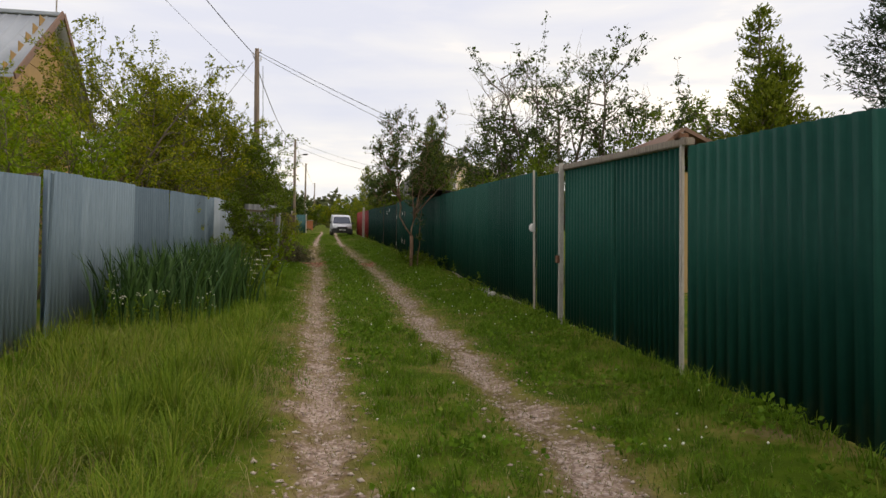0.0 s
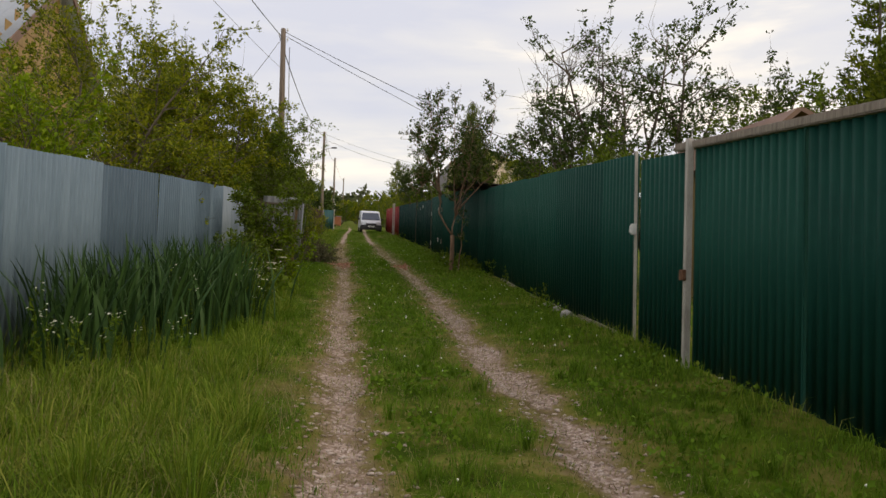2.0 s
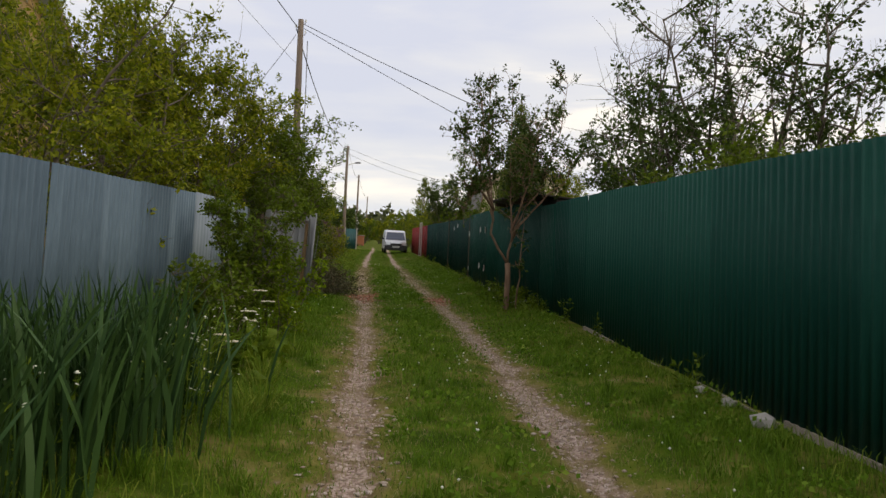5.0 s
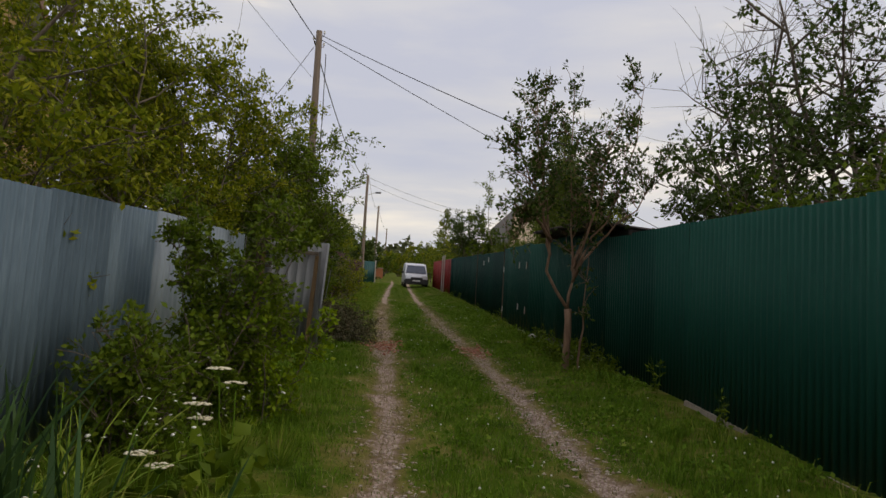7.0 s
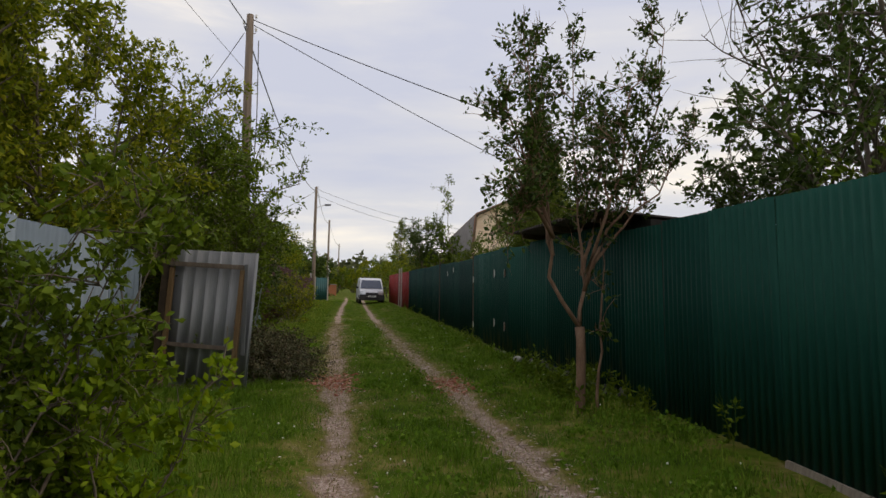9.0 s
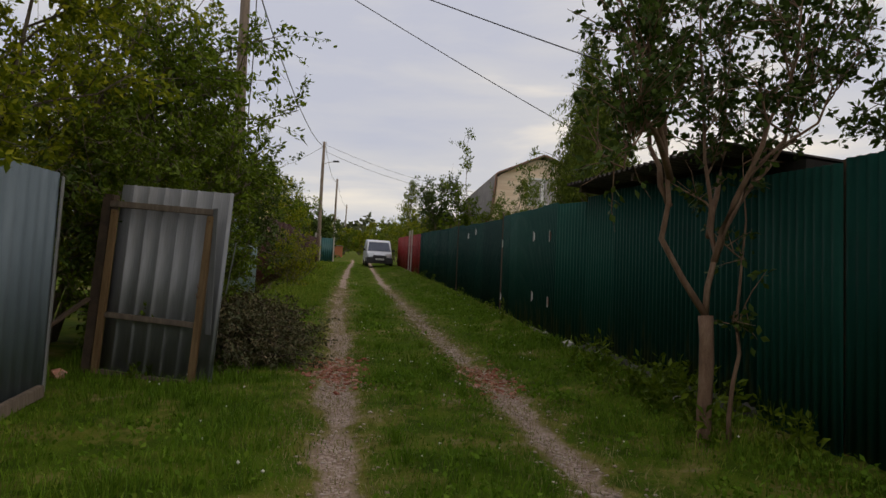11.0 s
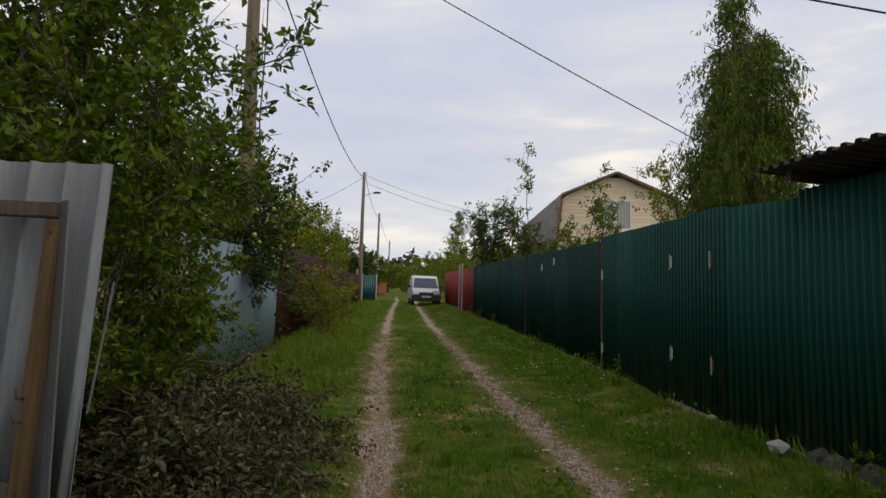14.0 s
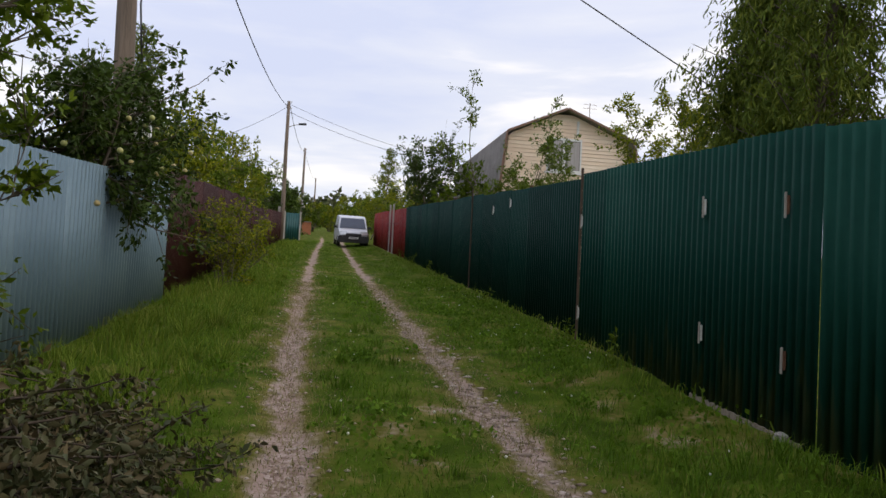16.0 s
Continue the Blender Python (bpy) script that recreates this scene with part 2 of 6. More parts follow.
M_roof_light = mat("zinc_roofing", [(0.30, 0.33, 0.37), (0.38, 0.41, 0.46)], 1.5, 0.5, metal=0.3)
M_ochre = mat("ochre_boards", [(0.30, 0.19, 0.07), (0.40, 0.26, 0.10)], 5, 0.7, stretch=(4, 4, 0.3))
M_brick = mat("brick_rubble", [(0.22, 0.06, 0.035), (0.38, 0.12, 0.075), (0.46, 0.22, 0.155), (0.48, 0.38, 0.33)], 12, 0.95, bump=0.5, vary="object")
M_brickwall = mat("orange_brick", [(0.34, 0.12, 0.06), (0.45, 0.18, 0.09)], 9, 0.9, bump=0.4)
M_stone = mat("gravel_stone", [(0.22, 0.16, 0.12), (0.40, 0.305, 0.25), (0.59, 0.50, 0.445)], 6, 0.9, vary="island")
M_flower = mat("white_flower", [(0.72, 0.70, 0.60), (0.82, 0.80, 0.72)], 20, 0.8)
M_flower_cream = mat("cream_umbel", [(0.55, 0.48, 0.32), (0.75, 0.70, 0.54)], 20, 0.8, vary="island")
M_yellow = mat("yellow_centre", [(0.6, 0.4, 0.04), (0.7, 0.5, 0.08)], 20, 0.8)
M_apple = mat("green_apple", [(0.30, 0.34, 0.08), (0.45, 0.45, 0.16), (0.5, 0.38, 0.16)], 9, 0.4, vary="object")
M_paint = mat("silver_paint", [(0.50, 0.51, 0.55), (0.58, 0.59, 0.63)], 3, 0.3, metal=0.2)
M_black = mat("black_plastic", [(0.02, 0.02, 0.022), (0.035, 0.035, 0.037)], 8, 0.6)
M_tyre = mat("tyre_rubber", [(0.015, 0.015, 0.015), (0.03, 0.03, 0.03)], 8, 0.85)
M_lens = mat("headlight_lens", [(0.55, 0.57, 0.60), (0.75, 0.77, 0.80)], 8, 0.1, metal=0.3)
# the blue in the base colour stands in for reflected sky
M_carglass = mat("car_glass", [(0.03, 0.04, 0.07), (0.045, 0.06, 0.10)], 2, 0.08, spec=0.5)
M_winglass = mat("window_glass", [(0.16, 0.16, 0.17), (0.24, 0.23, 0.23)], 3, 0.08)
M_curtain = mat("curtain_cloth", [(0.30, 0.28, 0.27), (0.46, 0.43, 0.41)], 4, 0.9, stretch=(7, 7, 0.3))


# ---- lay of the land ----
S = 0.0755


def base_z(y):
    """The lane climbs evenly, and the land levels out far ahead and far behind."""
    y = np.asarray(y, float)
    return np.where(y < -40, -40 * S + (y + 40) * 0.005, np.where(y > 230, 230 * S + (y - 230) * 0.004, y * S))


def rut_left(y):
    return np.interp(y, [0, 4, 11, 20, 24, 28, 34, 45, 60, 75], [0.10, 0.06, -0.03, -0.05, -0.11, -0.17, -0.26, -0.23, -0.1, 0.2]) + 0.035 * np.sin(1.9 * np.asarray(y)) * np.sin(0.7 * np.asarray(y) + 1)


def rut_right(y):
    return np.interp(y, [0, 4, 10, 15, 20, 24, 28, 34, 45, 60, 75], [1.60, 1.56, 1.48, 1.54, 1.57, 1.52, 1.39, 1.32, 1.27, 1.38, 1.6]) + 0.03 * np.sin(1.6 * np.asarray(y) + 2) * np.sin(0.9 * np.asarray(y))


def wave(x, y):
    """Gentle unevenness, in metres."""
    return 0.018 * np.sin(1.7 * x + 0.9 * y) * np.sin(0.8 * y - 0.6 * x) + 0.012 * np.sin(3.9 * x - 2.3 * y + 1.0) + 0.008 * np.sin(6.1 * y + 4.0 * x)


def land(x, y):
    x, y = np.asarray(x, float), np.asarray(y, float)
    near = np.clip((90 - y) / 20, 0, 1) * np.clip((y + 12) / 8, 0, 1) * np.clip((9 - np.abs(x)) / 4, 0, 1)
    ruts = 0.055 * (np.exp(-((x - rut_left(y)) / 0.20) ** 2) + np.exp(-((x - rut_right(y)) / 0.20) ** 2))
    s = np.clip((x - 2.0) / 1.2, 0, 1)
    l = np.clip((-0.7 - x) / 1.0, 0, 1)
    verge = 0.13 * s * s * (3 - 2 * s) + 0.05 * l * (1 - np.clip((y - 19) / 2, 0, 1))
    return base_z(y) + near * (verge - ruts + wave(x, y))


def gz(x, y):
    return float(land(x, y))


# ---- builders ----
def np_mesh(name, v, tris, smooth=False):
    """A mesh from arrays of corners and triangles."""
    v, tris = np.asarray(v, np.float32), np.asarray(tris, np.int32)
    me = bpy.data.meshes.new(name)
    me.vertices.add(len(v))
    me.vertices.foreach_set("co", v.ravel())
    me.loops.add(tris.size)
    me.loops.foreach_set("vertex_index", tris.ravel())
    me.polygons.add(len(tris))
    me.polygons.foreach_set("loop_start", np.arange(0, tris.size, 3, dtype=np.int32))
    me.polygons.foreach_set("loop_total", np.full(len(tris), 3, np.int32))
    if smooth:
        me.polygons.foreach_set("use_smooth", np.ones(len(tris), bool))
    me.update(calc_edges=True)
    return me


def as_mesh(name, bm, smooth=False):
    me = bpy.data.meshes.new(name)
    bmesh.ops.recalc_face_normals(bm, faces=bm.faces)
    if smooth:
        for f in bm.faces:
            f.smooth = True
    bm.to_mesh(me)
    bm.free()
    return me


def part(name, shape, material, parent=None, label="", m=None, smooth=False):
    """Links a bmesh or a mesh as one object under a thing or a part."""
    me = as_mesh(name, shape, smooth) if isinstance(shape, bmesh.types.BMesh) else shape
    if material and not me.materials:
        me.materials.append(material)
    ob = new(name, me)
    if m is not None:
        ob.matrix_basis = m
    if parent is not None:
        ob.parent = parent
    if label:
        ob["label"] = label
    return ob


def thing(name, m, label, category, group="", kind=""):
    e = new(name)
    e.matrix_basis = m
    e.empty_display_size = 0.1
    return tagged(e, label, category, group, kind)


def box(x0, y0, z0, x1, y1, z1, bevel=0.0, bm=None):
    bm = bm or bmesh.new()
    r = bmesh.ops.create_cube(bm, size=1.0, matrix=Matrix.Translation(((x0 + x1) / 2, (y0 + y1) / 2, (z0 + z1) / 2)) @ Matrix.Diagonal((x1 - x0, y1 - y0, z1 - z0, 1)))
    if bevel:
        edges = list({e for v in r["verts"] for e in v.link_edges})
        bmesh.ops.bevel(bm, geom=edges, offset=bevel, segments=2, affect="EDGES")
    return bm


def tube(points, radii, sides=6, caps=True):
    """Corners and triangles of a tapered, closed tube along points."""
    p = np.asarray(points, float)
    r = np.asarray(radii, float)
    d = np.gradient(p, axis=0)
    d /= np.linalg.norm(d, axis=1, keepdims=True) + 1e-9
    ref = np.where(np.abs(d[:, 2:3]) > 0.9, np.array([[1.0, 0, 0]]), np.array([[0, 0, 1.0]]))
    a = np.cross(d, ref)
    a /= np.linalg.norm(a, axis=1, keepdims=True) + 1e-9
    b = np.cross(d, a)
    ang = np.linspace(0, 2 * np.pi, sides, endpoint=False)
    ring = a[:, None, :] * np.cos(ang)[None, :, None] + b[:, None, :] * np.sin(ang)[None, :, None]
    v = (p[:, None, :] + ring * r[:, None, None]).reshape(-1, 3)
    n = len(p)
    i = np.arange(n - 1)[:, None] * sides
    j = np.arange(sides)[None, :]
    k = (j + 1) % sides
    q = np.stack([i + j, i + k, i + sides + k, i + sides + j], -1).reshape(-1, 4)
    tris = np.concatenate([q[:, [0, 1, 2]], q[:, [0, 2, 3]]])
    if not caps:
        return v, tris
    v = np.concatenate([v, p[:1], p[-1:]])
    c0, c1 = n * sides, n * sides + 1
    jj = np.arange(sides)
    ends = np.concatenate([np.stack([(jj + 1) % sides, jj, np.full(sides, c0)], -1), np.stack([(n - 1) * sides + jj, (n - 1) * sides + (jj + 1) % sides, np.full(sides, c1)], -1)])
    return v, np.concatenate([tris, ends])


def merged(pieces):
    vs, ts, o = [], [], 0
    for v, t in pieces:
        vs.append(v)
        ts.append(t + o)
        o += len(v)
    return np.concatenate(vs), np.concatenate(ts)


def leaves(rng, at, along, size, width=0.5, droop=0.3, spread=1.0):
    """Folded diamond leaves at the points, leaning out from the twig."""
    n = len(at)
    out = rng.normal(size=(n, 3)) * spread + along * 0.8
    out[:, 2] -= droop
    out /= np.linalg.norm(out, axis=1, keepdims=True) + 1e-9
    side = np.cross(out, rng.normal(size=(n, 3)))
    side /= np.linalg.norm(side, axis=1, keepdims=True) + 1e-9
    up = np.cross(side, out)
    s = size * rng.uniform(0.6, 1.25, (n, 1))
    stem = at + out * s * 0.15
    mid = stem + out * s * 0.5
    fold = up * s * 0.10
    v = np.stack([stem, mid + side * s * width * 0.5 + fold, stem + out * s - fold * 0.5, mid - side * s * width * 0.5 + fold], 1).reshape(-1, 3)
    o = np.arange(n)[:, None] * 4
    return v, np.concatenate([o + np.array([[0, 1, 2]]), o + np.array([[0, 2, 3]])])


def grow(rng, start, way, length, steps, bend, rise):
    """A wandering line: a limb, a shoot or a twig."""
    pts = [np.array(start, float)]
    d = np.array(way, float)
    d /= np.linalg.norm(d)
    for _ in range(steps):
        d = d + rng.normal(size=3) * bend
        d[2] += rise
        d /= np.linalg.norm(d)
        pts.append(pts[-1] + d * length / steps)
    return np.array(pts)


def tree(name, x, y, label, seed, height=4.0, spread=1.6, stems=3, limbs=9, twigs=8, per_twig=14, leaf=0.06, width=0.5, mat_leaf=None, mat_bark=None,
         trunk=0.07, clear=0.25, up=0.5, droop=0.3, lean=(0, 0), bare=0.0, shoots=0, category="tree", z=None, twig_len=0.6, group="", fork=0.0, reach=(), thick=1.8, crook=0.10, lines=()):
    """A tree or bush: stems from the ground (or from a fork), limbs off the stems, twigs off the limbs, leaves along the twigs.
    reach: long limbs of their own, each (height, direction, length). lines: stems that follow given corners."""
    rng = np.random.default_rng(seed)
    z = gz(x, y) - 0.05 if z is None else z
    per_twig = int(per_twig * thick)
    root = thing(name, pose(x, y, z), label, category, group)
    wood, anchors, dirs = [], [], []

    def leafy_twig(p1, way, length, n):
        tw = grow(rng, p1, way, length, 3, 0.15, 0.04 - droop * 0.1)
        wood.append(tube(tw[[0, 2, 3]], np.array([0.0055, 0.0035, 0.002]), 3, False))
        if n:
            # leaves sit in small rosettes on short spurs
            spurs = rng.uniform(0.1, 1.0, max(2, n // 6)) * 3
            q = spurs[rng.integers(0, len(spurs), n)]
            kk = np.minimum(2, q.astype(int))
            anchors.append(tw[kk] + (tw[kk + 1] - tw[kk]) * (q - kk)[:, None] + rng.normal(size=(n, 3)) * leaf * 0.42)
            dirs.append(np.repeat((tw[-1] - tw[0])[None], n, 0))

    def limb_with_twigs(p0, way, length, radius, count, naked, steps=6):
        lm = grow(rng, p0, way, length, steps, 0.16, 0.05)
        wood.append(tube(lm[::2], np.linspace(radius, 0.005, len(lm[::2])), 4, False))
        for w in range(count):
            g = (0.2 + 0.8 * (w + rng.uniform(0, 1)) / count) * steps
            k = min(steps - 1, int(g))
            axis = lm[k + 1] - lm[k]
            tw_way = axis / (np.linalg.norm(axis) + 1e-9) * 0.6 + rng.normal(size=3) * 0.6 + np.array([0, 0, up * 0.5])
            leafy_twig(lm[k] + axis * (g - k), tw_way, twig_len * rng.uniform(0.5, 1.2), 0 if naked else per_twig)

    if fork:
        bole = grow(rng, (0, 0, -0.05), (0.03, 0.0, 1), fork + 0.05, 6, 0.05, 0.05)
        wood.append(tube(bole, np.linspace(trunk * 1.75, trunk * 1.5, 7) * rng.uniform(0.9, 1.12, 7), 9))
    for s in range(len(lines) or stems):
        a = 2 * np.pi * (s + rng.uniform(0, 0.7)) / stems
        tilt = rng.uniform(0.3, 0.65) * spread / height * (1.6 if stems > 1 else 0.35)
        way = (np.cos(a) * tilt + lean[0], np.sin(a) * tilt + lean[1], 1)
        h = (height - fork) * rng.uniform(0.82, 1.02)
        start = bole[-1] - np.array([0, 0, rng.uniform(0, 0.25) * fork]) if fork else (0.06 * np.cos(a) * stems ** 0.5, 0.06 * np.sin(a) * stems ** 0.5, 0)
        st = grow(rng, start, way, h, 9, crook, 0.03 + 0.1 * (crook > 0.15))
        if lines:
            ln_ = np.array(lines[s], float)
            f = np.linspace(0, len(ln_) - 1, 10)
            st = np.stack([np.interp(f, np.arange(len(ln_)), ln_[:, c]) for c in range(3)], -1) + rng.normal(size=(10, 3)) * 0.02
            st[0] = ln_[0]
        wood.append(tube(st, np.linspace(trunk, trunk * 0.15, 10) * rng.uniform(0.7, 1.0), 6))
        for l in range(limbs):
            f = clear + (1 - clear) * (l + rng.uniform(0, 1)) / limbs
            k = min(8, int(f * 9))
            p0 = st[k] + (st[k + 1] - st[k]) * (f * 9 - k)
            b = rng.uniform(0, 2 * np.pi)
            ll = spread * rng.uniform(0.5, 1.05) * (1.15 - 0.65 * f)
            limb_with_twigs(p0, (np.cos(b), np.sin(b), up + rng.uniform(-0.2, 0.3)), ll, trunk * 0.4 * (1.1 - 0.6 * f), twigs, rng.uniform() < bare)
    for hh, way, length in reach:
        limb_with_twigs(np.array([0, 0, hh]), way, length, 0.02, 14, False, 8)
    for s in range(shoots):
        # long leafy water shoots that stand out of the crown
        a, rr = rng.uniform(0, 2 * np.pi), spread * rng.uniform(0, 0.8)
        p0 = np.array([np.cos(a) * rr + lean[0] * height * 0.6, np.sin(a) * rr + lean[1] * height * 0.6, height * rng.uniform(0.65, 0.9)])
        leafy_twig(p0, (rng.normal() * 0.15, rng.normal() * 0.15, 1.6), height * rng.uniform(0.18, 0.34), 60)
    v, t = merged(wood)
    part("trunk", np_mesh("trunk", v, t, True), mat_bark or M_bark, root)
    if anchors:
        at, al = np.concatenate(anchors), np.concatenate(dirs)
        al = al / (np.linalg.norm(al, axis=1, keepdims=True) + 1e-9)
        keep = at[:, 2] > 0.05
        v, t = leaves(rng, at[keep], al[keep], leaf, width, droop)
        part("crown", np_mesh("crown", v, t), mat_leaf or M_leaf_mid, root)
    return root


def conifer(name, x, y, label, seed, height, radius, mat_leaf, whorls=26, boughs=9, per_bough=60, leaf=0.09, width=0.35, droop=0.5, blunt=0.8, clear=0.06, category="conifer tree", z=None, tops=1, weep=0.0):
    """A conifer of whorled boughs. weep: the length of the sprays that hang from the boughs."""
    rng = np.random.default_rng(seed)
    z = gz(x, y) - 0.05 if z is None else z
    root = thing(name, pose(x, y, z), label, category)
    wood, anchors, dirs = [], [], []
    for top in range(tops):
        off = np.array([0.0, 0.0]) if top == 0 else rng.normal(size=2) * radius * 0.38
        hh = height if top == 0 else height * rng.uniform(0.68, 0.9)
        trunk_line = grow(rng, (off[0] * 0.2, off[1] * 0.2, 0), (off[0] / height, off[1] / height, 1), hh, 10, 0.02, 0.05)
        wood.append(tube(trunk_line, np.linspace(0.11, 0.012, 11), 6))
        for wl in range(whorls):
            f = clear + (1 - clear) * (wl + rng.uniform(0, 0.6)) / whorls
            k = min(9, int(f * 10))
            p0 = trunk_line[k] + (trunk_line[k + 1] - trunk_line[k]) * (f * 10 - k)
            reach = radius * (1 - f) ** blunt * rng.uniform(0.75, 1.15) + 0.07
            for bgh in range(boughs):
                a = rng.uniform(0, 2 * np.pi)
                ln = reach * rng.uniform(0.6, 1.15)
                bl = grow(rng, p0, (np.cos(a), np.sin(a), 0.55), ln, 5, 0.08, -0.07 * droop)
                wood.append(tube(bl[[0, 3, 5]], np.array([0.012, 0.007, 0.003]), 3, False))
                n = max(8, int(per_bough * min(1.0, ln / radius + 0.15)))
                q = rng.uniform(0.15, 1.0, n) * 5
                kk = np.minimum(4, q.astype(int))
                pa = bl[kk] + (bl[kk + 1] - bl[kk]) * (q - kk)[:, None] + rng.normal(size=(n, 3)) * 0.07
                way = np.repeat((bl[-1] - bl[0])[None], n, 0)
                if weep:
                    # each spray is a string of scales that falls from the bough and swings outwards
                    strings = rng.uniform(0.25, 1.0, max(3, n // 16)) * 5
                    which = rng.integers(0, len(strings), n)
                    q = strings[which]
                    kk = np.minimum(4, q.astype(int))
                    f = rng.uniform(0, 1, n)[:, None]
                    swing = rng.normal(size=(len(strings), 3))[which] * np.array([0.16, 0.16, 0.04])
                    fall = (weep * rng.uniform(0.4, 1.2, len(strings)))[which][:, None]
                    pa = bl[kk] + (bl[kk + 1] - bl[kk]) * (q - kk)[:, None] + f * swing + np.concatenate([way[:, :2] * 0.2 * f, -fall * f ** 1.2], 1) + rng.normal(size=(n, 3)) * 0.014
                    way = way * 0.15 + np.array([[0, 0, -1.0]])
                anchors.append(pa)
                dirs.append(way)
    v, t = merged(wood)
    part("trunk", np_mesh("trunk", v, t, True), M_bark, root)
    at, al = np.concatenate(anchors), np.concatenate(dirs)
    if weep:
        clip = at[:, 2] > clear * height
        at, al = at[clip], al[clip]
    al = al / (np.linalg.norm(al, axis=1, keepdims=True) + 1e-9)
    v, t = leaves(rng, at, al, leaf, width, droop, 0.55)
    part("crown", np_mesh("crown", v, t), mat_leaf, root)
    return root


# ---- ground ----
def ground_material():
    m = bpy.data.materials.new("lane_ground")
    m.use_nodes = True
    t = m.node_tree
    b = t.nodes["Principled BSDF"]
    b.inputs["Roughness"].default_value = 1.0
    b.inputs["Specular IOR Level"].default_value = 0.03
    pos = t.nodes.new("ShaderNodeTexCoord").outputs["Object"]

    def noise_tex(scale, detail=5.0):
        n = t.nodes.new("ShaderNodeTexNoise")
        n.inputs["Scale"].default_value, n.inputs["Detail"].default_value = scale, detail
        t.links.new(pos, n.inputs["Vector"])
        return n.outputs["Fac"]

    def ramp(src, stops):
        r = t.nodes.new("ShaderNodeValToRGB")
        while len(r.color_ramp.elements) < len(stops):
            r.color_ramp.elements.new(0.5)
        for e, (p, c) in zip(r.color_ramp.elements, stops):
            e.position, e.color = p, (*c, 1)
        t.links.new(src, r.inputs[0])
        return r.outputs[0]

    def mix(f, a, c):
        x = t.nodes.new("ShaderNodeMix")
        x.data_type = "RGBA"
        t.links.new(f, x.inputs[0])
        t.links.new(a, x.inputs[6])
        t.links.new(c, x.inputs[7])
        return x.outputs[2]

    def math_node(op, a, c):
        x = t.nodes.new("ShaderNodeMath")
        x.operation = op
        for i, s in enumerate((a, c)):
            if isinstance(s, float):
                x.inputs[i].default_value = s
            else:
                t.links.new(s, x.inputs[i])
        return x.outputs[0]

    turf = ramp(noise_tex(3.0), [(0.3, (0.035, 0.062, 0.006)), (0.55, (0.07, 0.11, 0.010)), (0.75, (0.14, 0.145, 0.025))])
    soil = ramp(noise_tex(7.0), [(0.3, (0.12, 0.082, 0.045)), (0.55, (0.21, 0.15, 0.088)), (0.8, (0.32, 0.24, 0.165))])
    pale = ramp(noise_tex(4.0), [(0.3, (0.29, 0.20, 0.16)), (0.55, (0.43, 0.32, 0.27)), (0.8, (0.55, 0.44, 0.39))])
    dust = t.nodes.new("ShaderNodeAttribute")
    dust.attribute_name = "dust"
    soil = mix(dust.outputs["Fac"], soil, pale)
    vor = t.nodes.new("ShaderNodeTexVoronoi")
    vor.inputs["Scale"].default_value = 48.0
    vor.inputs["Randomness"].default_value = 1.0
    t.links.new(pos, vor.inputs["Vector"])
    grit = ramp(vor.outputs["Color"], [(0.1, (0.19, 0.13, 0.10)), (0.5, (0.35, 0.255, 0.205)), (0.9, (0.52, 0.42, 0.365))])
    wear = t.nodes.new("ShaderNodeAttribute")
    wear.attribute_name = "wear"
    w = wear.outputs["Fac"]
    rough_edge = math_node("ADD", w, math_node("MULTIPLY", math_node("SUBTRACT", noise_tex(1.8, 6.0), 0.5), 2.3))
    rough_edge = math_node("ADD", rough_edge, math_node("MULTIPLY", math_node("SUBTRACT", noise_tex(16.0, 4.0), 0.5), 0.7))
    straw = ramp(noise_tex(5.0), [(0.3, (0.10, 0.105, 0.018)), (0.7, (0.20, 0.175, 0.05))])
    straw_f = ramp(rough_edge, [(-0.0, (0, 0, 0)), (0.30, (1, 1, 1))])
    soil_f = ramp(rough_edge, [(0.32, (0, 0, 0)), (0.72, (1, 1, 1))])
    grit_f = ramp(math_node("ADD", rough_edge, math_node("MULTIPLY", math_node("SUBTRACT", noise_tex(9.0), 0.5), 1.2)), [(0.62, (0, 0, 0)), (0.95, (1, 1, 1))])
    t.links.new(mix(grit_f, mix(soil_f, mix(straw_f, turf, straw), soil), grit), b.inputs["Base Color"])
    bp = t.nodes.new("ShaderNodeBump")
    bp.inputs["Strength"].default_value, bp.inputs["Distance"].default_value = 0.5, 0.015
    hgt = math_node("ADD", noise_tex(30.0), math_node("MULTIPLY", vor.outputs["Distance"], -0.8))
    t.links.new(hgt, bp.inputs["Height"])
    t.links.new(bp.outputs[0], b.inputs["Normal"])
    return m


